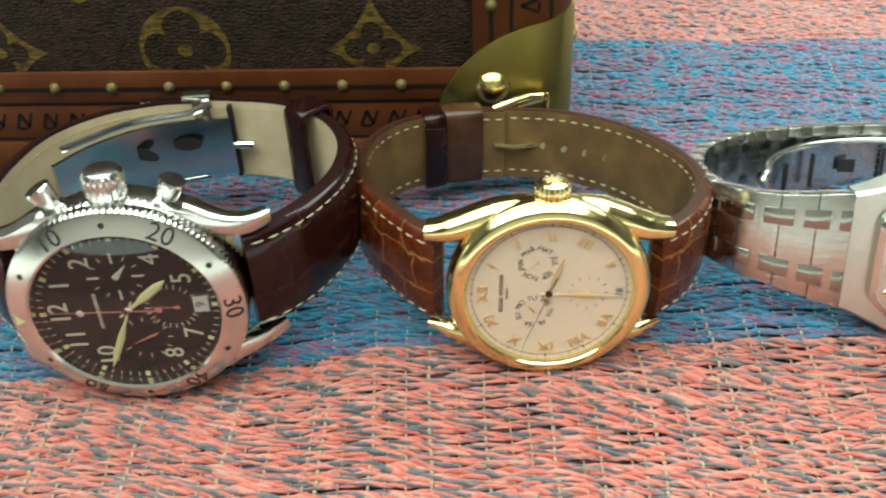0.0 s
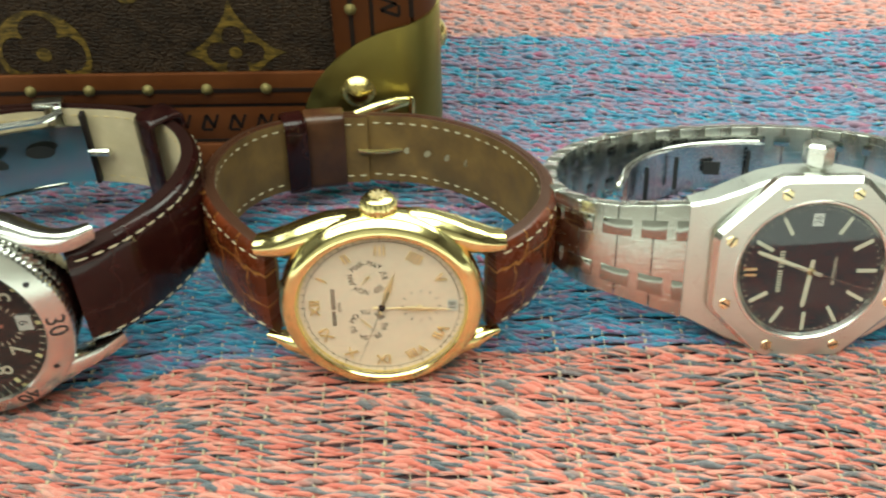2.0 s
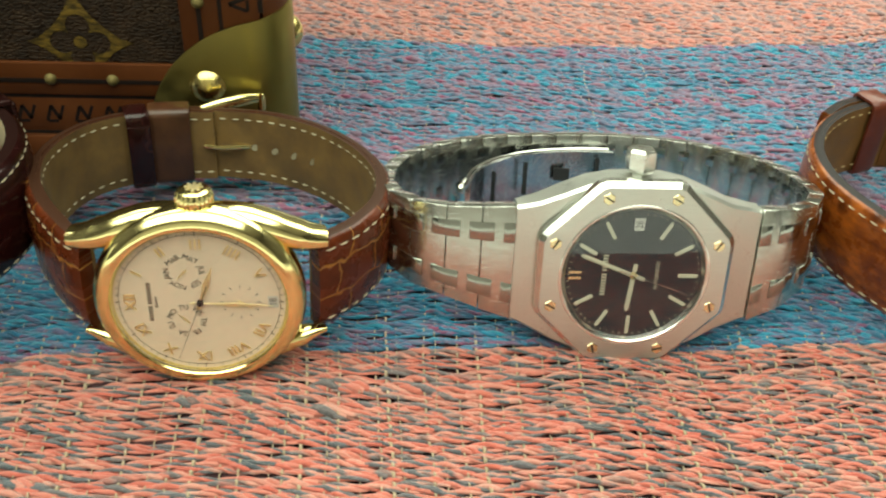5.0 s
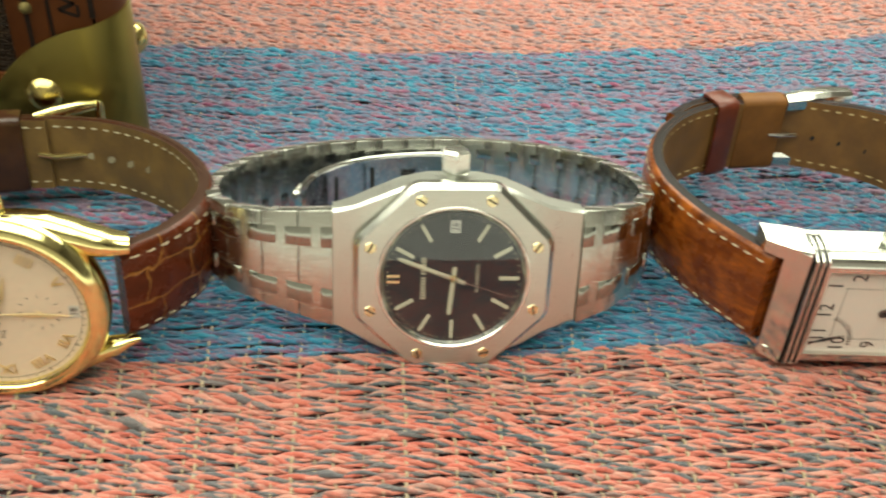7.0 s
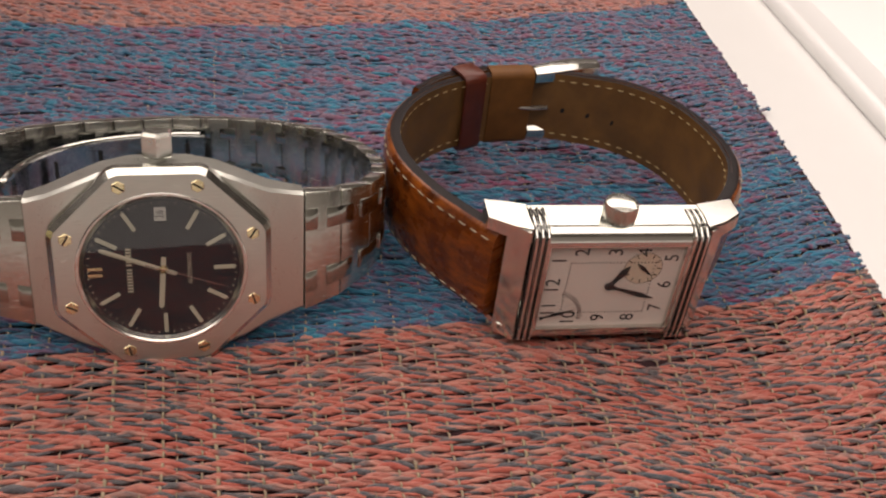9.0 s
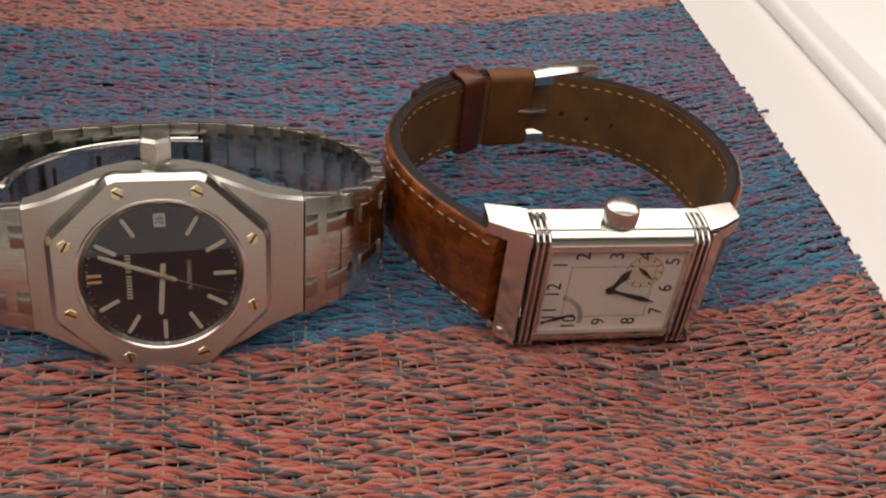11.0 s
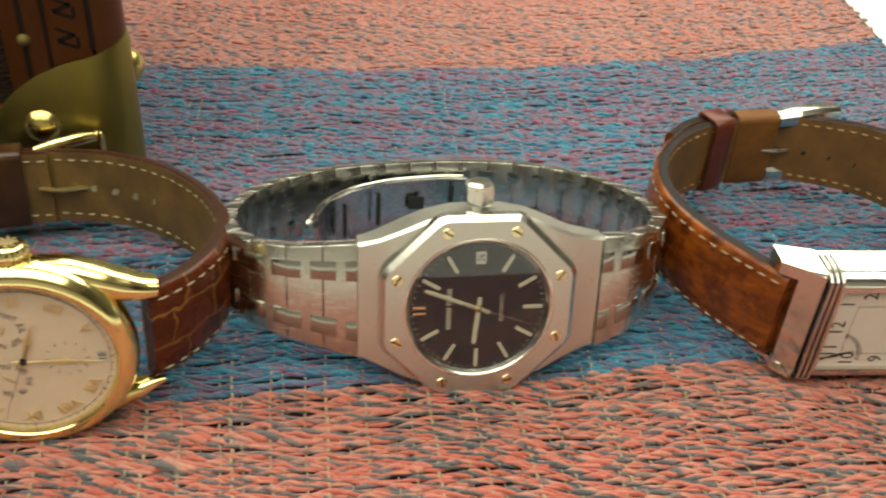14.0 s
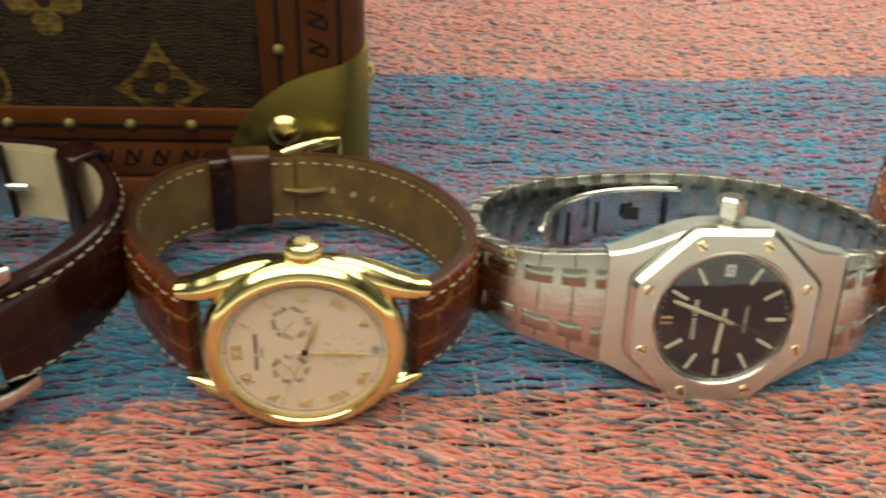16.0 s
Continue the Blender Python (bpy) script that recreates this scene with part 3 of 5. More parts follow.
def weft(y_from, y_to, pitch, radius, twist, step, wild, plies, wave):
    """Rows of plied weft yarn woven over and under the warp: the strands of each ply."""
    out = [[] for _ in range(plies)]
    y = y_from
    while y < y_to:
        i = len(ROWS)
        ROWS.append(y)
        x1 = right_edge(y) + rng.normal(0, 0.45) + 0.5 * (-1) ** i + (rng.random() < 0.06) * rng.uniform(0.4, 2.2)
        x = np.arange(X0, x1, step)
        n = len(x)
        tw = twist * rng.uniform(0.65, 1.55)
        phase = rng.uniform(0, 6.28) + 2 * np.pi * (x - X0) / tw + np.cumsum(smooth_noise(n, 9 / step, 0.16 * step))
        slub = np.clip(1 + smooth_noise(n, 6 / step, 0.17 * wild), 0.7, 1.9)
        over = np.cos(np.pi * (np.interp(x - warp_shift(x, y), WARP_X, np.arange(len(WARP_X))) + i))
        yc = y + smooth_noise(n, 12 / step, 0.15 * pitch * wild) + smooth_noise(n, 4 / step, 0.07 * pitch * wild) + bend(x, y)
        zc = lie(x, yc) + smooth_noise(n, 5 / step, 0.10 * wild) + wave * over
        lump = np.zeros(n)
        for _ in range(rng.poisson(3.6 * wild)):
            at, wide = rng.uniform(X0, x1), rng.uniform(1.6, 4.5)
            lump += rng.uniform(0.25, 0.75) * np.exp(-(((x - at) / wide) ** 2))
        r = radius * (slub + lump) * (0.94 + 0.13 * over)
        for k in range(plies):
            a = phase + 2 * np.pi * k / plies
            spread = (0.50 if plies == 2 else 0.74) * r * np.clip(1 + smooth_noise(n, 3 / step, 0.28), 0.4, 1.8)
            r2 = r * np.clip(1 + smooth_noise(n, 2.6 / step, 0.20), 0.55, 1.7)
            out[k].append((np.stack([x, yc + spread * np.cos(a), zc + 0.75 * spread * np.sin(a)], 1), r2, 0))
        y += pitch * rng.uniform(0.82, 1.18)
    return out


def stuff(name, rows, material, sides):
    tagged(threads(name, rows, material, cloth, sides), kind="stuff")


a_, b_ = weft(32, 83.6, 1.3, 0.55, 8.0, 1.6, 1.0, 2, 0.15)
stuff("near_coral_weft", a_, CORAL, 3)
stuff("near_slate_weft", b_, TEAL, 3)
a_, b_, c_ = weft(84, 143.4, 1.06, 0.42, 7.5, 0.75, 1.5, 3, 0.18)
stuff("coral_weft", a_, CORAL, 4)
stuff("pale_coral_weft", b_, CORAL_B, 4)
stuff("slate_weft", c_, TEAL, 4)
a_, b_, c_ = weft(143.9, 186.0, 1.02, 0.43, 6.0, 0.75, 1.6, 3, 0.12)
stuff("blue_weft", a_, BLUES, 4)
stuff("violet_weft", b_, BLUES_B, 4)
stuff("cyan_weft", c_, BLUES_FAR, 4)
a_, b_ = weft(187.0, 274.6, 1.08, 0.57, 5.6, 1.0, 1.7, 2, 0.12)
stuff("far_cyan_weft", a_, BLUES_FAR, 4)
stuff("mauve_weft", b_, MAUVE, 4)
a_, b_ = weft(275.4, 352.0, 1.25, 0.66, 5.5, 1.1, 1.5, 2, 0.12)
stuff("faded_coral_weft", a_, CORAL_FAR, 4)
stuff("grey_weft", b_, TEAL_FAR, 4)

ROWS = np.array(ROWS)
warp = []
at_row = np.arange(0, len(ROWS) - 1, 1 / 3)
y_flat = np.interp(at_row, np.arange(len(ROWS)), ROWS)
for k, wx in enumerate(WARP_X):
    x = wx + warp_shift(wx, y_flat) + smooth_noise(len(y_flat), 9, 0.12)
    y = y_flat + bend(x, y_flat)
    z = lie(x, y) - 0.42 * np.cos(np.pi * (k + at_row)) + 0.17
    keep = (x < right_edge(y_flat) - 0.5) & (y_flat > 80)
    if keep.sum() > 6:
        thick = (0.38, 0.15, 0.27, 0.13, 0.22)[k % 5]
        quiet = np.clip((y_flat - 140) / 10, 0, 1)
        p = np.stack([x, y, z - 0.22 * quiet], 1)[keep]
        warp.append((p, (thick * (1 - 0.40 * quiet))[keep], 1))
stuff("warp_threads", warp, WARP, 3)

# added flat sheet under the yarns; its dark colour stands for shade in gaps
bm = bmesh.new()
gx, gy = 40, 24
grid = [[bm.verts.new(((X0 + (right_edge(32 + 320 * j / gy) - 1.5 - X0) * i / gx) * MM, (32 + 320 * j / gy) * MM, -1.4 * MM)) for i in range(gx + 1)] for j in range(gy + 1)]
for j in range(gy):
    for i in range(gx):
        bm.faces.new((grid[j][i], grid[j][i + 1], grid[j + 1][i + 1], grid[j + 1][i]))
part("backing", bm, GAP_SHEET, cloth, smooth=0)


# ---- trunk ----
trunk = tagged(new("trunk_case"), "small monogram canvas trunk with leather trim and brass corner", "trunk")
trunk.location = (0.030, 0.2043, -0.0015)
# its front lower corner is the origin: x runs to minus along the front, y to the back
TX, TY, TZ = 172.0, 108.0, 130.0


def tbox(name, x0, x1, y0, y1, z0, z1, material, bevel=0.0, label="", smooth=35):
    return part(name, block((x0 + x1) / 2, (y0 + y1) / 2, (z0 + z1) / 2, x1 - x0, y1 - y0, z1 - z0, bevel), material, trunk, label, smooth)


BEND = 9.0


def corner_plan(u, out=0.0):
    """A place (x, y) on the trunk's plan, u millimetres along from the right end of the flat front: round the corner, then back along the tapering side."""
    quarter = BEND * math.radians(104)
    if u <= 0:
        return -BEND + u, -out
    a = min(u, quarter) / BEND
    x, y = -BEND + (BEND + out) * math.sin(a), BEND - (BEND + out) * math.cos(a)
    rest = max(0.0, u - quarter)
    return x + rest * math.cos(a), y + rest * math.sin(a)


def corner_strip(u0, u1, z0, z1, lo, hi, n=14):
    """A strip of leather bent round the trunk's corner."""
    loops = []
    for k in range(n + 1):
        u = u0 + (u1 - u0) * k / n
        (xa, ya), (xb, yb) = corner_plan(u, lo), corner_plan(u, hi)
        loops.append([(xa, ya, z0), (xb, yb, z0), (xb, yb, z1), (xa, ya, z1)])
    return loft(loops)


plan = [(-TX, 0.9), (-BEND, 0.9)] + [corner_plan(u, -0.9) for u in (3, 6, 9, 12, 15, 18, 60, 112)] + [(-TX, TY)]
part("body", loft([[(x, y, z) for x, y in plan] for z in (0.0, TZ)]), CANVAS, trunk, "", 40)
tbox("lower_trim", -TX, -13.0, -0.4, 0.85, 18.9, 26.6, TRIM, 0.35, "reddish brown leather strip")
tbox("lower_band", -TX, -13.0, 0.0, 0.85, 9.6, 18.3, TRIM, 0.25, "reddish brown leather band with dark print")
tbox("bottom_rail", -TX, -6.0, -0.9, 0.85, 0.2, 8.9, TRIM, 1.2, "dark brown rounded leather rail")
tbox("side_trim", -21.7, -13.6, -0.4, 0.85, 26.7, TZ, TRIM, 0.35, "reddish brown leather strip")
tbox("side_band", -13.0, -4.9, 0.0, 0.85, 27.0, TZ, TRIM, 0.25, "reddish brown leather band with dark print")
part("corner_rail", corner_strip(4.6, 110, 9.0, TZ, -1.0, 0.5, 80), TRIM, trunk, "rounded leather corner rail", 50)
for z0 in (22.4, 18.6, 9.2):
    tbox("dark_line", -TX, -14.0, -0.55 if z0 > 20 else -0.06, 0.4, z0 - 0.5, z0 + 0.5, INK_SOFT)
for x0 in (-17.6, -13.3, -4.7):
    tbox("dark_line", x0 - 0.5, x0 + 0.5, -0.55 if x0 < -17 else -0.06, 0.6, 26.8 if x0 < -6 else 39.0, TZ, INK_SOFT)
for i in range(11):
    nail = lathe([(0.01, 1.25), (0.55, 1.15), (1.0, 0.8), (1.28, 0.25), (1.35, 0.0), (0.01, 0.0)], 16)
    part("nail", turned(nail, mpose(-37.9 - 13.3 * i, -0.4, 22.8, 90)), BRASS_N, trunk)
for i in range(4):
    nail = lathe([(0.01, 1.25), (0.55, 1.15), (1.0, 0.8), (1.28, 0.25), (1.35, 0.0), (0.01, 0.0)], 16)
    part("nail", turned(nail, mpose(-17.6, -0.4, 41.2 + 13.3 * i, 90)), BRASS_N, trunk)


def mark(x, z, rot):
    """A printed motif of slanted strokes on a trim band."""
    bm = bmesh.new()
    for cx, cz, w, h, tilt in ((-1.0, 0.2, 0.75, 4.0, 20), (-0.4, -1.7, 2.3, 0.7, 0), (0.45, 0.5, 0.9, 3.8, -24), (1.75, 0.5, 0.65, 3.8, 22)):
        own = block(0, 0, 0, w, 0.06, h)
        turned(own, mpose(cx, 0, cz, 0, tilt, 0))
        me = bpy.data.meshes.new("piece")
        own.to_mesh(me)
        own.free()
        bm.from_mesh(me)
        bpy.data.meshes.remove(me)
    part("printed_mark", turned(bm, mpose(x, -0.03, z, 0, rot, 0)), INK_SOFT, trunk, smooth=0)


for i in range(22):
    mark(-33.5 - 6.3 * i, 13.9, 0)
for i in range(9):
    mark(-9.0, 41.0 + 6.3 * i, -90)


def flat_on_front(outline_pairs, name="printed_flower"):
    """Ochre print on the canvas from closed outlines (outer, inner) in x, z."""
    bm = bmesh.new()
    for outer, inner in outline_pairs:
        if inner is None:
            bm.faces.new([bm.verts.new((x * MM, 0.80 * MM, z * MM)) for x, z in outer])
        else:
            a = [bm.verts.new((x * MM, 0.80 * MM, z * MM)) for x, z in outer]
            b = [bm.verts.new((x * MM, 0.80 * MM, z * MM)) for x, z in inner]
            for i in range(len(a)):
                j = (i + 1) % len(a)
                bm.faces.new((a[i], a[j], b[j], b[i]))
    return part(name, bm, OCHRE, trunk, smooth=0)


def ring_flower(cx, cz):
    n = 64
    out = [(cx + 10.3 * math.cos(2 * math.pi * i / n), cz + 10.3 * math.sin(2 * math.pi * i / n)) for i in range(n)]
    inn = []
    for i in range(n):
        a = 2 * math.pi * i / n
        r = 5.0 + 4.3 * abs(math.cos(2 * a)) ** 0.55
        inn.append((cx + r * math.cos(a), cz + r * math.sin(a)))
    dot = [(cx + 1.7 * math.cos(2 * math.pi * i / 16), cz + 1.6 * math.sin(2 * math.pi * i / 16)) for i in range(16)]
    flat_on_front([(out, inn), (dot, None)])


def star_flower(cx, cz):
    n = 64
    out, inn = [], []
    for i in range(n):
        a = 2 * math.pi * i / n
        c, s_ = math.cos(a), math.sin(a)
        r = (abs(c) ** 0.72 + abs(s_) ** 0.72) ** (-1 / 0.72)
        out.append((cx + 11.2 * r * c, cz + 12.5 * r * s_))
        q = 3.0 + 3.4 * abs(math.cos(2 * a)) ** 0.8
        q = min(q, 9.4 * r)
        inn.append((cx + q * c, cz + q * s_))
    dot = [(cx + 1.4 * math.cos(2 * math.pi * i / 16), cz + 1.4 * math.sin(2 * math.pi * i / 16)) for i in range(16)]
    flat_on_front([(out, inn), (dot, None)])


def solid_flower(cx, cz):
    n = 64
    out = []
    for i in range(n):
        a = 2 * math.pi * i / n
        r = 2.6 + 5.2 * abs(math.cos(2 * a)) ** 0.6
        out.append((cx + r * math.cos(a), cz + r * math.sin(a)))
    hole = [(cx + 1.5 * math.cos(2 * math.pi * i / n), cz + 1.5 * math.sin(2 * math.pi * i / n)) for i in range(n)]
    flat_on_front([(out, hole)])


for cx in (-43.7, -128.5):
    star_flower(cx, 31.0)
ring_flower(-86.1, 31.2)
for cx in (-65.0, -107.5, -150.0):
    solid_flower(cx, 50.5)
for cx in (-43.7, -86.1, -128.5):
    star_flower(cx, 72.0)


def brass_corner():
    """A folded brass plate on the lower corner with a round-cut top, front and side leaf in one."""
    loops = []
    n = 54
    for i in range(n + 1):
        t = i / n
        u = -22.0 + 54.0 * (t if t > 0.2 else 5 * t * t)
        x, y = corner_plan(u, 1.1)
        if u < 3.5:
            z = 9.5 + 28.3 * math.sqrt(max(0.0, 1 - ((u - 9.0) / 31.0) ** 2))
        else:
            z = 37.4 + 1.6 * math.sin(min(1.0, (u - 3.5) / 12.0) * math.pi / 2) - 26.0 * max(0.0, (u - 16.0) / 16.0) ** 2
        (xi, yi), (xm, ym) = corner_plan(u, 0.45), corner_plan(u, 0.9)
        loops.append([(x, y, 0.3), (x, y, z - 0.4), (xm, ym, z), (xi, yi, z), (xi, yi, 0.3)])
    return loft(loops)


corner = part("brass_corner", brass_corner(), BRASS, trunk, "worn greenish brass corner plate", 50)


def rivet(m, r):
    prof = [(0.01, 0.58 * r), (0.35 * r, 0.53 * r), (0.65 * r, 0.40 * r), (0.88 * r, 0.20 * r), (r, 0.0), (0.01, -0.1)]
    return part("rivet", turned(lathe(prof, 28), m), BRASS_P, corner, "domed brass rivet")


rivet(mpose(-17.3, -1.1, 21.8, 90), 4.0)
rivet(mpose(0.4, 14.5, 28.5, 0, 90), 3.6)


# ---- shared watch pieces ----
def crystal(parent, r, z0, z1, dome):
    prof = [(0.01, z1 + dome)] + [(r * k / 6, z1 + dome * (1 - (k / 6) ** 2)) for k in range(1, 7)] + [(r, z0)]
    return glaze(part("crystal", lathe(prof, 72, False), GLASS, parent, "clear crystal"))


def glaze(ob):
    """Turns a pane's faces outwards and lets the light through."""
    if sum(f.normal.z * f.area for f in ob.data.polygons) < 0:
        ob.data.flip_normals()
    ob.visible_shadow = False
    return ob


def disc(r, z, segs=72, cx=0.0, cy=0.0):
    bm = bmesh.new()
    bm.faces.new([bm.verts.new(((cx + r * math.cos(2 * math.pi * i / segs)) * MM, (cy + r * math.sin(2 * math.pi * i / segs)) * MM, z * MM)) for i in range(segs)])
    return bm


def tick(parent, name, r, minute, length, width, z, material, thick=0.05, cx=0.0, cy=0.0, label=""):
    x, y = on_dial(r, minute)
    return part(name, block(cx + x, cy + y, z, width, length, thick, 0, None, -6 * minute), material, parent, label, 0)


def ticks(parent, name, r, minutes, length, width, z, material, cx=0.0, cy=0.0):
    bm = bmesh.new()
    for m in minutes:
        x, y = on_dial(r, m)
        block(cx + x, cy + y, z, width, length, 0.05, 0, bm, -6 * m)
    return part(name, bm, material, parent, smooth=0)


def pointer(parent, name, shape, z, minute, material, cx=0.0, cy=0.0, label="", thick=0.18):
    bm = turned(hand_mesh(shape, z, thick), mpose(cx, cy, 0, 0, 0, -6 * minute))
    return part(name, bm, material, parent, label, 20)


def hub(parent, r, z0, z1, material, cx=0.0, cy=0.0):
    return part("hub", lathe([(0.01, z1), (r * 0.8, z1), (r, z1 - 0.1), (r, z0), (0.01, z0)], 24, cx=cx, cy=cy), material, parent)


def bars(parent, name, cx, cy, z, widths, height, material, gap=0.35):
    """A printed name as plain bars: a row of short upright strokes for each word."""
    total = sum(widths) + gap * (len(widths) - 1)
    x = cx - total / 2
    bm = bmesh.new()
    for w in widths:
        strokes = max(3, round(w / (0.62 * height)))
        for k in range(strokes):
            block(x + w * (k + 0.5) / strokes, cy, z, 0.56 * w / strokes, height, 0.04, 0, bm)
        x += w + gap
    return part(name, bm, material, parent, smooth=0)


def strap(parent, name, pts, w0, w1, th0, th1, dome, leather_mat, lining_mat, thread, label, n=70, pitch=2.6, length=1.7, thread_in=None, inset=1.7, lo=0.0, hi=1.0, edge=None):
    """A padded strap piece with its lining and stitching."""
    bm, c, s, nrm = ribbon(pts, n, padded(w0, w1, th0, th1, dome))
    edge = edge or EDGE_DARK
    ob = part(name, bm, [leather_mat, edge], parent, label, 60)
    for f in ob.data.polygons:
        if abs(f.normal.x) > 0.8:
            f.material_index = 1
    bm, *_ = ribbon(pts, n, flat_sec(w0 - 0.25, w1 - 0.25, -0.75, 0.02))
    inner = part("lining", bm, [lining_mat, edge], ob, "", 60)
    for f in inner.data.polygons:
        if abs(f.normal.x) > 0.8:
            f.material_index = 1
    u = 1 - 2 * inset / w0
    w = stitches(c, s, nrm, w0, w1, inset, th1 * 0.98, pitch, length, 0.18, lo, hi, th0 - th1 + dome * max(0.0, 1 - u ** 2.2) * 0.95)
    part("stitching", w, thread, ob)
    if thread_in:
        w = stitches(c, s, nrm, w0, w1, inset, -0.76, pitch, length * 0.8, 0.17, lo, hi)
        part("inner_stitching", w, thread_in, ob)
    return ob


def wrap(parent, name, at, along, w, lo, hi, wide, thick, material, label=""):
    """A keeper: a closed band round the strap at the place at=(y, z) with the strap running along."""
    ay, az = at
    d = np.array(along, float)
    d /= np.linalg.norm(d)
    nr = np.array([d[1], -d[0]])
    if nr @ (np.array(at) - np.array([0, -32.0])) < 0:
        nr = -nr
    h = w / 2
    path = []
    for sx, so in ((1, 1), (1, -1), (-1, -1), (-1, 1)):
        cxx, co = sx * (h - 0.9), (hi - 0.9 if so > 0 else lo + 0.9)
        a0 = {(1, 1): 90, (1, -1): 0, (-1, -1): -90, (-1, 1): -180}[(sx, so)]
        for k in range(4):
            a = radians(a0 - 30 * k)
            path.append((cxx + 0.9 * math.cos(a), co + 0.9 * math.sin(a)))
    loops = []
    m = len(path)
    for i in range(m):
        x, o = path[i]
        px, po = path[i - 1]
        qx, qo = path[(i + 1) % m]
        tx, to = qx - px, qo - po
        ln = math.hypot(tx, to) or 1
        nx, no = -to / ln, tx / ln
        if nx * x + no * (o - (lo + hi) / 2) < 0:
            nx, no = -nx, -no
        lp = []
        for e, g in ((-wide / 2, 0), (-wide / 2, thick * 0.7), (-wide / 2 + 0.5, thick), (wide / 2 - 0.5, thick), (wide / 2, thick * 0.7), (wide / 2, 0)):
            xx, oo = x + nx * g, o + no * g
            lp.append((xx, ay + nr[0] * oo + d[0] * e, az + nr[1] * oo + d[1] * e))
        loops.append(lp)
    bm = loft(loops, cap=False, close=True)
    lay = bm.loops.layers.uv.new("UVMap")
    for f in bm.faces:
        for lp in f.loops:
            lp[lay].uv = (lp.vert.co.x, lp.vert.co.y)
    return part(name, bm, material, parent, label, 60)


def frame_bar(pts, r, closed=True):
    """A bent round bar through 3D points."""
    q = pts + [pts[0], pts[1]] if closed else pts
    return tube(q, [r], [r], 10, len(q) * 6, up=(0.31, 0.52, 0.79))


# ---- gold dress watch ----
gold = watch("gold_watch", "yellow gold dress watch with ivory dial on brown crocodile strap", 22.1, 135.2, 16.1, 4.0, 2.9, 1.4, 1.035)
part("case_body", lathe([(12.5, -7.8), (13.9, -7.3), (15.4, -6.2), (16.4, -4.7), (16.8, -3.3), (16.8, -2.2), (16.7, -1.7), (14.5, -1.7), (12.5, -4)], 128), GOLD, gold)
part("bezel", lathe([(13.55, -0.1), (13.7, 0.7), (14.1, 1.15), (14.9, 1.25), (15.8, 0.8), (16.5, 0.0), (16.85, -0.9), (16.9, -1.72), (13.6, -1.75)], 128), GOLD, gold, "rounded polished gold bezel")
part("case_back", lathe([(0.01, -9.0), (12, -9.0), (13.2, -8.0), (12.4, -7.6), (0.01, -7.9)], 72), GOLD, gold)
dial = part("dial", disc(13.6, 0.0), DIAL_CREAM, gold, "ivory dial")
crystal(gold, 13.6, 0.75, 1.05, 0.35)
for sx in (1, -1):
    half = [(9.3, 20.0, -5.3), (9.6, 17.8, -4.9), (10.6, 14.6, -4.4), (12.3, 10.4, -4.0), (13.9, 5.4, -3.7)]
    path = [(sx * x, y, z) for x, y, z in half] + [(sx * 14.5, 0, -3.6)] + [(sx * x, -y, z) for x, y, z in half[::-1]]
    k, e = (1.0, 1.0) if sx > 0 else (0.72, 0.45)
    part("lug_shoulder", tube(path, [k * q for q in (1.4 * e, 2.1, 2.4, 2.5, 2.0, 1.4, 2.0, 2.5, 2.4, 2.1, 1.4 * e)], [k * q for q in (2.3 * e, 2.9, 3.0, 2.9, 2.5, 2.1, 2.5, 2.9, 3.0, 2.9, 2.3 * e)], 16, 72, power=2.6), GOLD, gold, "swept gold shoulder ending in two lugs")
crown = lathe([(0.01, 5.2), (1.6, 5.25), (2.6, 4.9), (3.15, 4.2), (3.25, 3.4), (3.25, 1.6), (2.7, 1.0), (1.9, 0.8), (1.9, -0.5), (0.01, -0.5)], 96, flute=(3, 4, 5), depth=0.28, count=24)
crown_ob = part("crown", turned(crown, mpose(14.4, 0, -3.2, 0, 90) @ Matrix.Scale(0.92, 4)), GOLD, gold, "fluted gold crown")
bm = bmesh.new()
for a in (0, 45, 90, 135):
    block(19.2, 0, 0, 0.2, 2.9, 0.42, 0, bm)
    turned(bm, pose(0, 0, 0, 45))
part("crown_relief", turned(bm, mpose(0, 0, -3.5)), GOLD_M, crown_ob)
for y in (-8.2, 8.2):
    part("corrector", turned(lathe([(0.01, 0.35), (0.6, 0.3), (0.75, 0.0), (0.01, -0.2)], 14), mpose(14.9, y, -3.8, 0, 90)), GOLD_M, gold)
for i, num in enumerate(("XII", "I", "II", "III", "IIII", "V", "", "VII", "VIII", "IX", "X", "XI")):
    if num:
        x, y = on_dial(10.9, 5 * i)
        text("numeral", num, 2.6, x, y, 0.08, -30 * i, GOLD_N, dial, 0.12, 1.05)
ticks(dial, "minute_track", 13.0, range(60), 0.45, 0.07, 0.03, INK_SOFT)
ticks(dial, "hour_marks", 12.9, range(0, 60, 5), 0.75, 0.14, 0.04, INK)
part("track_line", lathe([(12.72, 0.02), (12.80, 0.03), (12.80, 0.04), (12.72, 0.04)], 96), INK_SOFT, dial)
bars(dial, "printed_name", 0.0, 7.9, 0.03, (3.0, 4.2), 0.7, INK_BROWN)
text("printed_word", "GENEVE", 0.62, 0, 6.9, 0.03, 0, INK, dial, 0.015)
MX, MY, DX, DY = 5.8, 2.1, -3.7, 2.4
for i, w in enumerate(("JAN", "MAR", "MAY", "JUL", "SEP", "NOV")):
    a = -90 + 60 * i + 84
    text("month_word", w, 1.4, MX + 2.7 * math.sin(radians(a)), MY + 2.7 * math.cos(radians(a)), 0.03, -a, INK, dial, 0.015, 0.9)
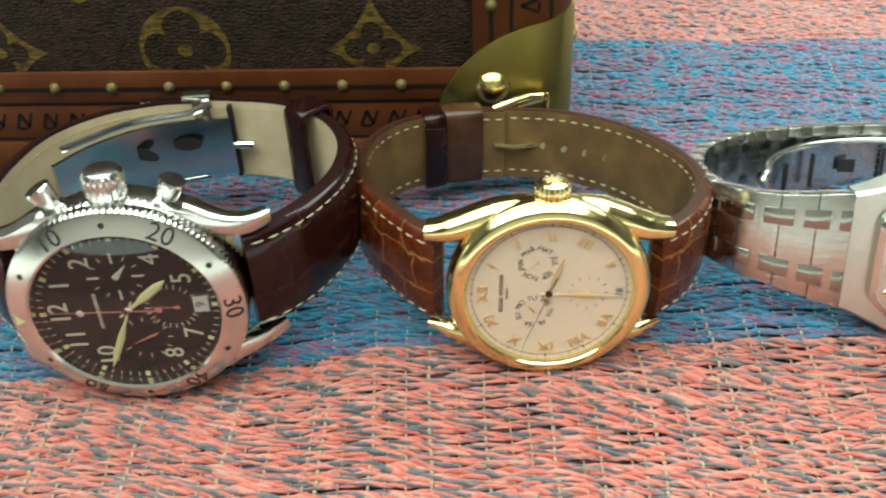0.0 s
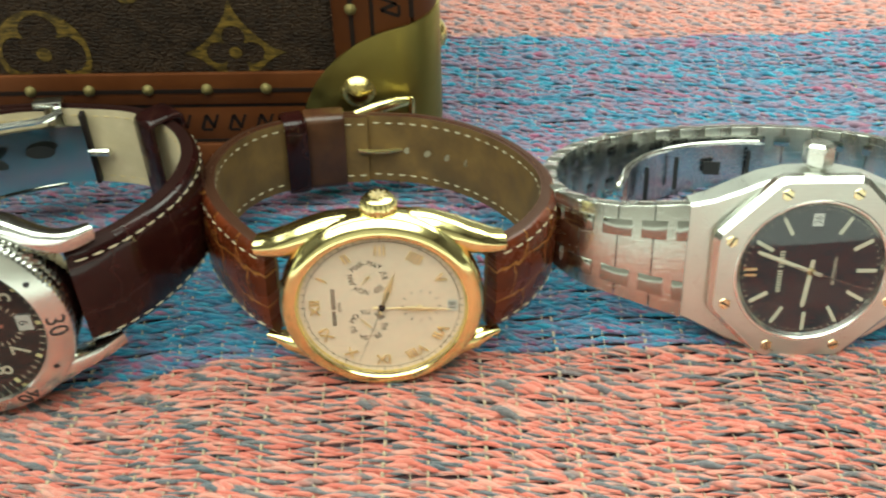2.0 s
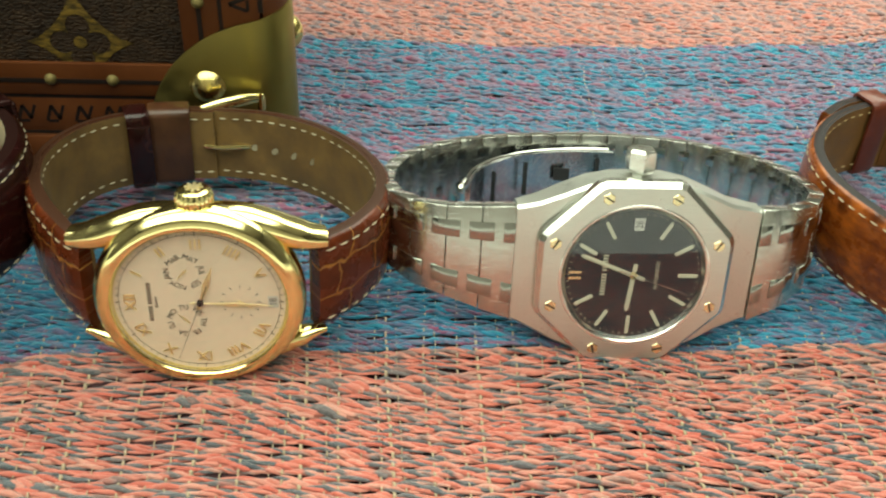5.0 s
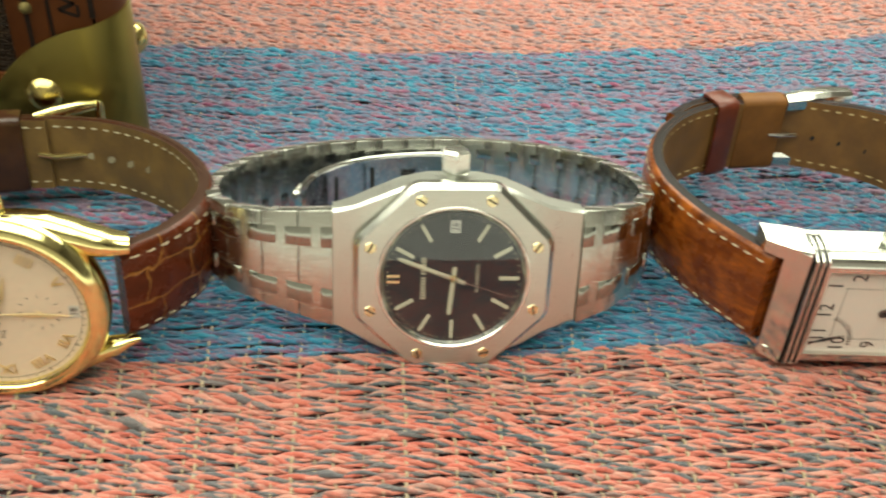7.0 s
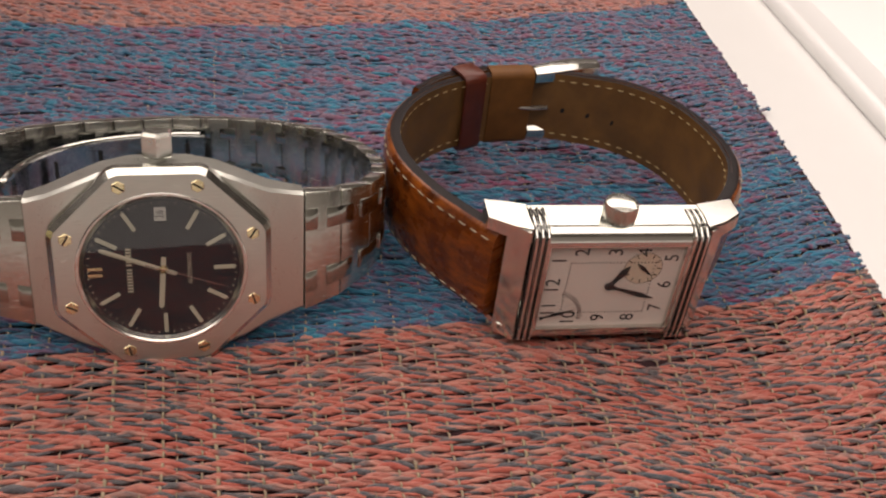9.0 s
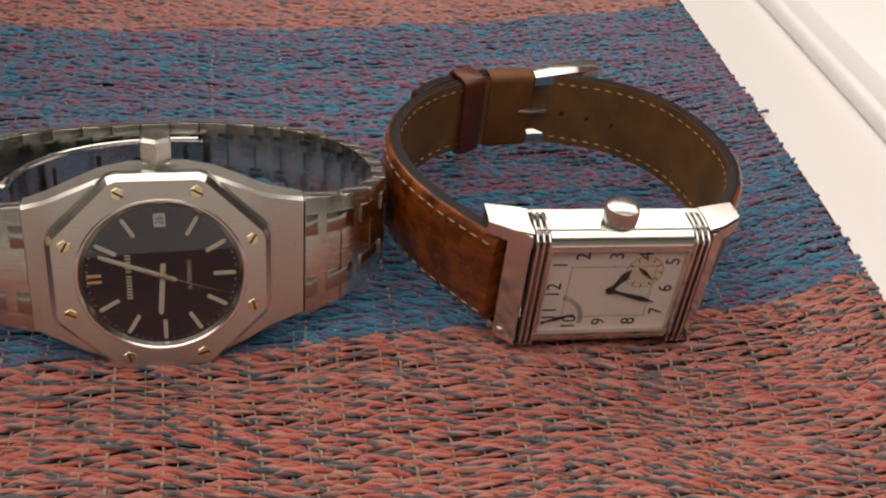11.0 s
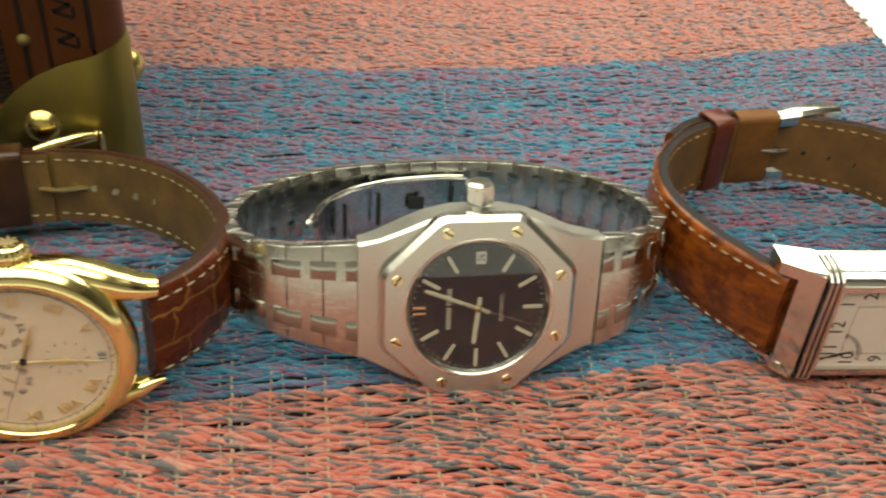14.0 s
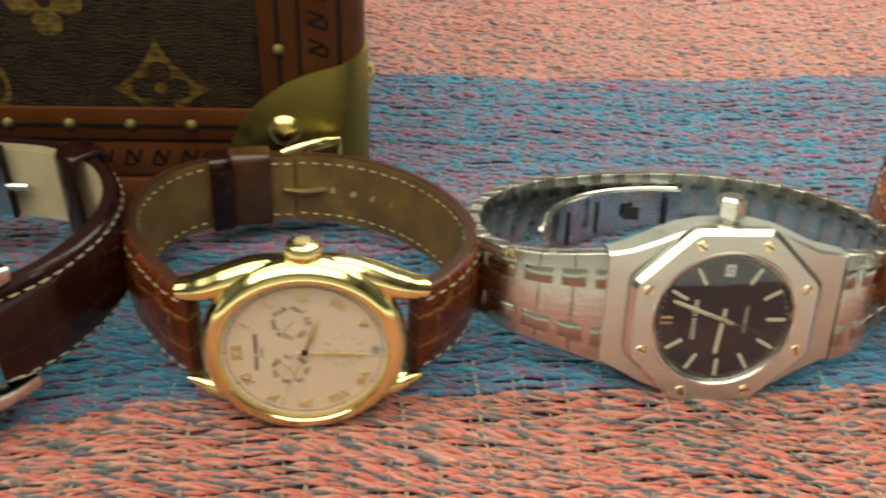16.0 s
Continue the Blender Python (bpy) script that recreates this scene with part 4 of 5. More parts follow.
for i, w in enumerate(("SU", "MO", "TU", "WE", "TH", "FR", "SA")):
    a = 360 / 7 * i - 20
    text("day_word", w, 1.4, DX + 2.6 * math.sin(radians(a)), DY + 2.6 * math.cos(radians(a)), 0.03, -a, INK, dial, 0.015, 0.9)
ticks(dial, "subdial_ticks", 3.0, range(0, 60, 5), 0.55, 0.1, 0.03, INK_SOFT, 0.0, -6.4)
leaf = [(0.12, -1.6), (0.3, -1.0), (0.16, 0.0), (0.2, 1.0), (0.55, 3.4), (0.25, 5.6), (0.03, 7.2)]
pointer(gold, "hour_hand", leaf, 0.30, 18, GOLD_M, thick=0.12)
pointer(gold, "minute_hand", [(w * 0.85, y * 1.6 if y > 0 else y) for w, y in leaf], 0.42, 30.4, GOLD_M, thick=0.1)
pointer(gold, "seconds_hand", [(0.07, -3.5), (0.06, 0), (0.03, 11.8)], 0.54, 48.4, INK_SOFT, thick=0.05)
pointer(dial, "month_hand", [(0.16, -0.6), (0.22, 0.2), (0.03, 1.9)], 0.10, 52, GOLD_M, MX, MY, thick=0.06)
pointer(dial, "day_hand", [(0.16, -0.6), (0.22, 0.2), (0.03, 1.9)], 0.10, 8, GOLD_M, DX, DY, thick=0.06)
pointer(dial, "subdial_hand", [(0.16, -0.6), (0.18, 0.2), (0.03, 2.4)], 0.10, 36, GOLD_M, 0, -6.4, thick=0.06)
hub(gold, 0.55, 0.1, 0.68, INK_SOFT)
part("date_window", block(0, -11.6, 0.03, 2.3, 1.7, 0.04), DATE_WHITE, dial, "white date window", 0)
text("date_number", "18", 1.6, 0, -11.6, 0.06, 0, INK, dial, 0.015, 0.95)

GL = [(18.2, -6.2), (20.2, -7.6), (23.5, -11.5), (28.5, -19.0), (32.2, -27.5), (33.2, -37.0), (30.6, -46.5), (24.5, -53.5), (14.0, -57.3), (4.0, -58.0)]
GR = [(-18.2, -6.2), (-20.6, -7.8), (-25.3, -12.7), (-29.6, -21.0), (-30.2, -31.0), (-26.0, -41.5), (-18.5, -50.5), (-8.5, -56.5), (2.0, -58.6), (12.0, -59.4), (21.0, -57.8)]
K = 1 / 1.035
GL, GR = [(y * K, z * K) for y, z in GL], [(y * K, z * K) for y, z in GR]
strap_a = strap(gold, "strap_top", GL, 17.2, 15.4, 2.2, 1.5, 0.85, CROC_BROWN, LINING_OLIVE, STITCH, "chestnut crocodile leather", thread_in=STITCH, edge=EDGE_BROWN)
strap_b = strap(gold, "strap_tail", GR, 17.2, 15.0, 2.2, 1.35, 0.85, CROC_BROWN, LINING_OLIVE, STITCH, "chestnut crocodile leather with holes that show light", thread_in=STITCH, edge=EDGE_BROWN)
# pale discs paint the brightness that shows through each hole
for y, z in ((-13.3, -53.4), (-9.0, -55.5), (-4.6, -57.3), (-17.3, -50.9)):
    y, z = y * K, z * K
    ang = math.degrees(math.atan2(y, z + 32))
    part("hole", turned(disc(0.75, 0.0, 14), mpose(0, y * 0.985, (z + 32) * 0.985 - 32 + 0.25, ang + 180, 0, 0)), HOLE_BRIGHT, strap_b)
wrap(gold, "keeper", (18.8, -53.6), (-10.4, -3.6), 15.6, -1.4, 3.6, 4.6, 0.8, CROC_DARK, "dark brown leather strap end, built as a band")
# this band stands in for the strap's tail end, not a second keeper
wrap(gold, "keeper", (12.8, -55.7), (-10, -1.4), 15.5, -1.3, 3.3, 8.2, 0.7, TAIL_BROWN, "brown leather strap end, built as a band")
part("buckle", frame_bar([(-7.2, -5.3, -62.4), (7.2, -5.3, -62.4), (7.4, -5.5, -62.6), (-7.4, -5.5, -62.6)], 0.7), GOLD, gold, "polished gold pin buckle")
for sx in (1, -1):
    part("buckle_side", tube([(7.3 * sx, 6.4, -57.4), (7.7 * sx, 2.5, -58.9), (7.9 * sx, -1.6, -60.9), (7.7 * sx, -5.6, -63.0)], [0.7, 0.9, 0.9, 0.7], [0.9, 1.4, 1.4, 0.9], 12, 20, up=(1, 0, 0)), GOLD, gold, "polished gold buckle side")
part("buckle_pin", tube([(0.4, 5.8, -54.7), (0.2, 1.9, -54.3), (0, -3.4, -55.6)], [0.55], [0.45], 8, 12, up=(1, 0, 0)), GOLD, gold)


# ---- steel chronograph ----
chrono = watch("steel_chronograph", "steel chronograph with black dial and rotating bezel on dark crocodile strap", -47.3, 126.8, 19.4, 1.0, 4.7, -0.9, 1.01)
part("case_body", lathe([(13, -10.2), (17.2, -9.8), (18.6, -8.6), (18.9, -7.6), (18.9, -3.2), (18.5, -2.4), (13, -2.4)], 360, flute=(3, 4), depth=0.2, count=90), STEEL, chrono, "coin-edge fluted steel case")
chrono_bezel = part("bezel", lathe([(14.9, 0.4), (15.15, 1.55), (15.6, 1.85), (18.75, 0.55), (19.15, 0.2), (19.35, -0.3), (19.35, -1.7), (18.9, -2.3), (14.9, -2.3)], 720, flute=(5, 6), depth=0.16, count=120), SATIN, chrono, "brushed steel rotating bezel")
chrono_bezel.data.materials.append(STEEL)
for f in chrono_bezel.data.polygons:
    if f.center.xy.length < 0.0156 or f.center.xy.length > 0.0189:
        f.material_index = 1
part("rehaut", lathe([(14.85, 0.05), (15.0, 1.3), (15.25, 1.5), (15.25, 0.05)], 120), STEEL, chrono)
cd = part("dial", disc(15.0, 0.0), DIAL_BLACK, chrono, "black dial with cream numerals")
crystal(chrono, 15.0, 1.2, 1.6, 1.1)
SLOPE = -22.4


def on_bezel(minute, r, lift=0.0):
    """A frame on the sloping bezel: y runs outwards down the slope, z out of it."""
    return pose(0, 0, 0, 0, 0, -6 * minute) @ mpose(0, r, 1.85 - (r - 15.6) * 0.4127 + lift) @ pose(0, 0, 0, SLOPE)


for m, body in ((10, "10"), (20, "20"), (30, "30"), (40, "40"), (50, "50")):
    number = text("bezel_number", body, 4.3, 0, 0, 0, 0, INK, chrono, 0.03, 1.0)
    number.matrix_basis = on_bezel(m, 17.15, 0.03)
for m in (5, 15, 25, 35, 45, 55):
    part("bezel_dot", turned(lathe([(0.01, 0.05), (0.5, 0.05), (0.5, -0.1), (0.01, -0.1)], 16), on_bezel(m, 17.15)), INK, chrono)
bm = bmesh.new()
bm.faces.new([bm.verts.new((x * MM, y * MM, 0.05 * MM)) for x, y in ((-1.2, 1.1), (1.2, 1.1), (0, -1.0))])
part("bezel_triangle", turned(bm, on_bezel(0, 17.2)), LUME, chrono, smooth=0)
for h, body in ((12, "12"), (1, "1"), (2, "2"), (4, "4"), (5, "5"), (7, "7"), (8, "8"), (10, "10"), (11, "11")):
    x, y = on_dial(11.2 if h != 10 else 10.9, 5 * h)
    text("numeral", body, 4.6, x, y, 0.05, 0, WHITE_INK, cd, 0.05, 0.95)
ticks(cd, "minute_track", 14.1, [m for m in range(60) if m % 5], 0.9, 0.13, 0.03, WHITE_INK)
for h in range(12):
    tick(cd, "hour_plot", 14.0, 5 * h, 1.0, 0.75, 0.05, LUME)
for cx, cy, r, n in ((6.6, 0.6, 3.9, 12), (-6.2, -1.6, 3.9, 12), (0.0, -7.0, 4.0, 24)):
    ticks(cd, "subdial_ticks", r, [60 * k / n for k in range(n)], 0.9, 0.16, 0.03, WHITE_INK, cx, cy)
for m in (0, 15, 30, 45):
    tick(cd, "subdial_mark", 3.6, m, 1.9, 0.38, 0.04, WHITE_INK, 0.05, 6.6, 0.6)
syr = [(0.2, -2.0), (0.25, 0), (0.4, 2.2), (0.85, 4.0), (0.75, 7.2), (0.05, 9.0)]
pointer(chrono, "hour_hand", syr, 0.35, 23.6, LUME, label="yellowed luminous hour hand")
pointer(chrono, "minute_hand", [(w * 0.72, y * 1.42 if y > 0 else y) for w, y in syr], 0.52, 49.0, LUME, label="yellowed luminous minute hand")
pointer(chrono, "chrono_hand", [(0.25, -5.0), (0.12, -4), (0.12, 0), (0.05, 13.6)], 0.68, 0.4, RED_HAND, thick=0.06)
part("luminous_ball", lathe([(0.01, 0.95), (0.5, 0.9), (0.62, 0.7), (0.01, 0.68)], 16, cx=0.25, cy=7.7), WHITE_INK, chrono)
part("luminous_ball", lathe([(0.01, 0.9), (0.5, 0.86), (0.55, 0.7), (0.01, 0.68)], 16, cx=0, cy=-5.0), RED_HAND, chrono)
pointer(cd, "subdial_hand", [(0.5, -0.4), (0.5, 0.5), (0.3, 1.4), (0.05, 3.0)], 0.14, 22, WHITE_INK, 6.6, 0.6, thick=0.08)
pointer(cd, "subdial_hand", [(0.07, -2.4), (0.16, -0.2), (0.26, 1.2), (0.07, 2.4)], 0.14, 26, RED_HAND, -6.2, -1.6, thick=0.08)
pointer(cd, "subdial_hand", [(0.07, -1.2), (0.07, 2.6), (0.4, 3.1), (0.3, 3.7)], 0.14, 30.5, RED_HAND, 0.0, -4.6, thick=0.08)
hub(chrono, 0.9, 0.1, 0.85, STEEL)
bars(cd, "printed_name", 0.0, 5.0, 0.03, (7.2,), 0.6, WHITE_INK)
part("date_frame", block(0.2, -11.8, 0.05, 3.8, 3.1, 0.1, 0.04), STEEL, cd, "", 0)
part("date_window", block(0.2, -11.8, 0.09, 3.1, 2.4, 0.06), DATE_WHITE, cd, "white date window", 0)
text("date_number", "9", 2.3, 0.2, -11.8, 0.14, 0, INK, cd, 0.015)
for sx in (1, -1):
    for sy in (1, -1):
        path = [(16.2 * sx, 7.0 * sy, -5.4), (14.8 * sx, 11.5 * sy, -5.0), (12.7 * sx, 16.0 * sy, -5.0), (11.6 * sx, 19.8 * sy, -6.0), (11.2 * sx, 23.2 * sy, -8.6)]
        part("lug", tube(path, [2.0, 2.2, 1.9, 1.6, 1.4], [3.2, 3.0, 2.5, 2.0, 1.3], 14, 24, power=3.2), STEEL, chrono, "curved polished steel lug")
crown = lathe([(0.01, 6.2), (1.7, 6.2), (2.7, 6.0), (3.15, 5.4), (3.3, 4.6), (3.3, 1.9), (2.9, 1.3), (2.0, 1.1), (2.0, -1), (0.01, -1)], 96, flute=(4, 5), depth=0.32, count=20)
part("crown", turned(crown, mpose(17.5, 0.0, -5.0, 0, 90)), STEEL, chrono, "fluted steel crown")
for a in (-27, 27):
    push = lathe([(0.01, 5.6), (2.0, 5.6), (2.2, 5.2), (1.6, 2.2), (1.5, 1.6), (1.9, 1.2), (1.9, -1.5), (0.01, -1.5)], 32)
    part("pusher", turned(push, pose(0, 0, 0, 0, 0, a) @ mpose(17.9, 0, -5.0, 0, 90)), STEEL, chrono, "conical steel pusher")
CL = [(18.4, -7.2), (21.0, -8.8), (25.2, -14.0), (28.0, -24.0), (27.4, -35.0), (24.0, -46.0), (16.0, -54.0), (6.0, -57.6), (-2.0, -58.2)]
CR = [(-18.4, -7.2), (-21.8, -8.9), (-27.2, -14.0), (-32.6, -23.5), (-34.2, -33.5), (-32.0, -42.5), (-27.0, -49.5), (-20.0, -54.6), (-10.0, -57.6), (0.0, -59.6), (9.0, -60.0)]
chrono_a = strap(chrono, "strap_top", CL, 19.4, 17.0, 2.6, 1.8, 1.2, CROC_DARK, LINING_CREAM, STITCH, "dark burgundy crocodile leather with cream lining", thread_in=STITCH_T, pitch=2.4, edge=EDGE_WINE)
chrono_b = strap(chrono, "strap_tail", CR, 19.4, 17.0, 2.6, 1.8, 1.4, CROC_DARK, LINING_CREAM, STITCH, "dark burgundy crocodile leather with cream lining", thread_in=STITCH_T, pitch=2.4, edge=EDGE_WINE)
wrap(chrono, "keeper", (-26.5, -49.6), (6.0, -7.0), 18.8, -2.6, 3.4, 6.5, 1.1, CROC_DARK, "dark crocodile leather keeper")


def blade(pts, w, th, material, parent, name, n=40, label=""):
    bm, *_ = ribbon(pts, n, flat_sec(w, w, -th, 0.0))
    return part(name, bm, material, parent, label, 40)


clasp = blade([(22.0, -38.0), (16.5, -45.5), (8.0, -51.5), (-2.0, -54.2), (-10.0, -54.5)], 13.0, 0.9, STEEL, chrono, "folding_clasp", label="polished steel folding clasp")
for x, y, z, l in ((-1.5, 16.4, -44.6, 1.3), (1.5, 8.0, -50.6, 2.6), (1.8, -1.0, -53.4, 2.0)):
    ang = math.degrees(math.atan2(y, z + 32))
    oval = turned(disc(1.5, 0.0, 28), Matrix.Diagonal((1, l, 1, 1)))
    part("slot", turned(oval, mpose(x, y * 0.965, (z + 32) * 0.965 - 32 + 0.5, ang + 180, 0, 0)), BLACK_GAP, clasp, "", 0)
part("strap_end", block(0.2, -10.0, -55.6, 16.4, 1.0, 2.2, 0.3), EDGE_DARK, chrono_b, "dark cut strap end")
part("clasp_arm", tube([(8.2, 20.5, -41.0), (8.2, 9.0, -50.5), (8.0, -2.0, -54.0), (8.4, -6.0, -56.5)], [0.7], [0.7], 8, 24), STEEL, clasp)
part("clasp_arm", tube([(-7.2, 21.5, -39.0), (-7.2, 9.0, -50.5), (-7.0, -4.0, -54.0)], [0.6], [0.6], 8, 24), STEEL, clasp)
part("clasp_hinge", tube([(-9.5, -4.5, -58.0), (9.8, -4.5, -58.0)], [1.3], [1.3], 12, 6), STEEL, clasp)
part("clasp_cap", block(9.6, -3.2, -58.4, 1.6, 6.0, 3.0, 0.4), STEEL, clasp)
part("spring_bar", tube([(-0.5, -10.0, -55.0), (-0.5, -14.0, -54.4)], [0.9], [0.9], 10, 6, up=(1, 0, 0)), STEEL, clasp)


# ---- steel octagon watch ----
octo = watch("octagonal_steel_watch", "brushed steel watch with octagonal bezel and dark dial on link bracelet", 96.6, 143.4, 16.1, 13.1, 1.4, 0.9, 1.012)


def octagon(a):
    q = (a + math.pi / 8) % (math.pi / 4) - math.pi / 8
    full = 1.0 / math.cos(q)
    return min(full, 1.066)


def bezel_ring(rings, segs=192):
    """Rings of (radius, height, how octagonal)."""
    loops = []
    for r, z, k in rings:
        loops.append([((r * (1 + k * (octagon(2 * math.pi * i / segs) - 1))) * math.cos(2 * math.pi * i / segs), (r * (1 + k * (octagon(2 * math.pi * i / segs) - 1))) * math.sin(2 * math.pi * i / segs), z) for i in range(segs)])
    return loft(loops, cap=False, close=True)


bz_ = part("bezel", bezel_ring([(12.0, -1.0, 0), (12.05, -0.6, 0), (12.9, 0.12, 0), (13.2, 0.14, 0), (13.4, 0.03, 0), (16.35, 0.0, 1), (17.25, -0.85, 1), (17.4, -2.3, 1), (12.0, -2.3, 0)]), STEEL_B, octo, "brushed octagonal steel bezel with polished chamfer", 12)
bz_.data.materials.append(CHAMFER)
for f in bz_.data.polygons:
    r = f.center.xy.length / MM
    if r > 16.6 or r < 13.3:
        f.material_index = 1
for i in range(8):
    a = math.pi / 8 + i * math.pi / 4
    cx, cy = 15.5 * math.cos(a), 15.5 * math.sin(a)
    hexagon = lathe([(0.01, 0.12), (1.0, 0.12), (1.12, 0.02), (1.12, -0.6), (0.01, -0.6)], 6, cx=cx, cy=cy)
    sc = part("screw", hexagon, SCREW, bz_, "slotted pale gold screw", 20)
    part("slot", block(cx, cy, 0.14, 1.9, 0.28, 0.05, 0, None, math.degrees(a) + 35 + 47 * (i % 3)), BLACK_GAP, sc, "", 0)
od = part("dial", disc(12.15, -0.55), DIAL_NIGHT, octo, "dark slate dial with baton markers")
crystal(octo, 12.6, -0.2, 0.0, 0.04)
for h in range(12):
    if h in (3,):
        continue
    if h == 0:
        for off in (-0.55, 0.55):
            tick(od, "hour_marker", 10.4, 0, 2.2, 0.5, -0.45, SCREW, 0.3, off, 0)
        continue
    tick(od, "hour_marker", 9.7, 5 * h, 3.4, 0.62, -0.45, WHITE_INK, 0.2, label="cream baton marker")
ticks(od, "minute_track", 11.55, range(60), 0.32, 0.12, -0.52, WHITE_INK)
part("date_window", block(9.6, 0, -0.50, 2.3, 1.8, 0.08), DATE_WHITE, od, "white date window", 0)
text("date_number", "26", 1.75, 9.6, 0, -0.44, 0, INK, od, 0.015, 0.85)
bars(od, "printed_name", 0.0, 5.2, -0.52, (4.3, 3.3), 0.85, WHITE_INK)
text("printed_word", "AUTOMATIC", 0.95, 0, -4.2, -0.52, 0, WHITE_INK, od, 0.015)
bat = [(0.38, -2.2), (0.42, 0), (0.42, 6.4), (0.2, 6.9)]
pointer(octo, "hour_hand", bat, -0.36, 45.8, WHITE_INK, thick=0.06)
pointer(octo, "minute_hand", [(w * 0.9, y * 1.5 if y > 0 else y) for w, y in bat], -0.30, 3.6, WHITE_INK, thick=0.06)
pointer(octo, "seconds_hand", [(0.12, -3.0), (0.08, 0), (0.04, 11.0)], -0.22, 33.2, STEEL, thick=0.05)
hub(octo, 0.75, -0.55, -0.18, SCREW)


def case_sections():
    loops = []
    for y in (-23.05, -22.4, -17, -13, -9, -4.5, 0, 4.5, 9, 13, 17, 20.0, 20.65):
        q = abs(y)
        hx = np.interp(q, [0, 4.5, 9, 13, 17, 20, 22.8], [17.1, 16.9, 15.9, 14.2, 12.3, 11.2, 10.9])
        zf = np.interp(q, [0, 9, 13, 17, 20, 22.8], [-2.2, -2.2, -2.3, -3.2, -4.4, -4.9])
        zb = np.interp(q, [0, 13, 20.4], [-8.6, -8.8, -9.0])
        b = 0.55
        loops.append([(hx - b, y, zf), (hx, y, zf - b), (hx, y, zb + b), (hx - b, y, zb), (-hx + b, y, zb), (-hx, y, zb + b), (-hx, y, zf - b), (-hx + b, y, zf)])
    return loft(loops)


part("case_body", case_sections(), STEEL_B, octo, "brushed tonneau steel case", 25)
cr = lathe([(0.01, 5.0), (2.1, 5.0), (2.6, 4.5), (2.6, 1.2), (2.2, 0.8), (1.6, 0.7), (1.6, -1.0), (0.01, -1.0)], 6)
part("crown", turned(cr, mpose(16.9, 0, -5.0, 0, 90)), SATIN, octo, "hexagonal steel crown", 20)

OL = [(20.5, -7.0), (27.0, -7.4), (33.5, -8.6), (38.6, -12.4), (41.6, -19.5), (41.2, -29.0), (37.6, -40.0), (30.6, -48.6), (21.0, -54.4), (10.0, -57.6), (0.0, -58.8), (-10.0, -58.0), (-20.0, -55.0), (-29.0, -48.8), (-35.0, -39.0), (-37.6, -28.0), (-37.2, -18.5), (-34.4, -12.4), (-29.5, -8.6), (-26.0, -7.5), (-22.9, -7.0)]
bc, bs = spline(OL, 400)
count = 30
# polished studs: the dark surroundings they mirror are put into the base colour
STUD_DARKENED = metal("stud steel with dark reflection", (0.36, 0.37, 0.335), 0.16, None, 0.04)


def on_loop(at, out):
    """A place (y, z) on the bracelet's loop at the arc length at, out millimetres outwards."""
    y, z = np.interp(at, bs, bc[:, 0]), np.interp(at, bs, bc[:, 1])
    dy = np.interp(at + 0.8, bs, bc[:, 0]) - np.interp(at - 0.8, bs, bc[:, 0])
    dz = np.interp(at + 0.8, bs, bc[:, 1]) - np.interp(at - 0.8, bs, bc[:, 1])
    ln = math.hypot(dy, dz)
    return y - out * dz / ln, z + out * dy / ln


def loop_block(s0, s1, lo, hi, x_from, x_to, bevel, steps=1):
    """A plate that follows the bracelet's loop from s0 to s1; x_from and x_to give its edges across at each place."""
    at = [s0 + (s1 - s0) * i / steps for i in range(steps + 1)]
    loops = []
    for edge in (x_from, x_to):
        loops.append([(edge(q), *on_loop(q, lo)) for q in at] + [(edge(q), *on_loop(q, hi)) for q in at[::-1]])
    bm = loft(loops)
    if bevel:
        bmesh.ops.recalc_face_normals(bm, faces=bm.faces[:])
        sharp = [e for e in bm.edges if e.calc_face_angle(0.0) > 0.9]
        bmesh.ops.bevel(bm, geom=sharp, offset=bevel * MM, segments=2, profile=0.5, affect="EDGES")
    return bm


def span(at, k):
    """A place across the bracelet, from its lower (k=0) to its upper edge (k=1); it tapers away from the case."""
    q = abs(2 * at / bs[-1] - 1)
    top = np.interp(q, [0, 0.35, 1], [7.7, 8.2, 11.0])
    return top - (1 - k) * np.interp(q, [0, 0.5, 0.72, 0.86, 1], [13.6, 14.0, 14.4, 17.0, 21.9])


def edge_at(k):
    return lambda at: span(at, k)


for i in range(count):
    s0, s1 = bs[-1] * i / count, bs[-1] * (i + 1) / count
    link = part("link", loop_block(s0 + 0.06, s1 - 0.06, -0.1, 2.6, edge_at(0.0), edge_at(1.0), 0.14), STEEL_BX, octo, "", 25)
    for at in ([0.0] if i == 0 else []) + [s1]:
        lo_s, hi_s = max(0.0, at - 2.2), min(bs[-1], at + 2.2)
        for k in (0.23, 0.77):
            part("stud", loop_block(lo_s, hi_s, -0.16, 2.66, edge_at(k - 0.092), edge_at(k + 0.092), 0.22, 2), STUD_DARKENED, link, "small polished steel stud", 40)
        # black filler between links: the shade of the gap put into its colour
        if 0.0 < at and i < count - 1:
            part("gap_shade", loop_block(at - 1.0, at + 1.0, 0.3, 1.9, edge_at(0.04), edge_at(0.96), 0.1), BLACK_GAP, link, "", 25)
# the folded clasp lies inside the rear links; their shade is in its darker steel
fold = blade([(27.0, -33.5), (24.6, -40.5), (18.6, -48.0), (10.0, -53.0), (0.0, -55.2), (-8.0, -55.0)], 10.5, 1.0, STEEL_SHADED, octo, "folding_clasp", label="folding steel clasp blade")
part("clasp_edge", tube([(5.4, 27.0, -33.5), (5.4, 24.6, -40.5), (5.4, 18.6, -48.0), (5.4, 10.0, -53.0), (5.4, 0, -55.2), (5.4, -7.0, -55.2)], [0.45], [0.45], 8, 30), STEEL, fold)
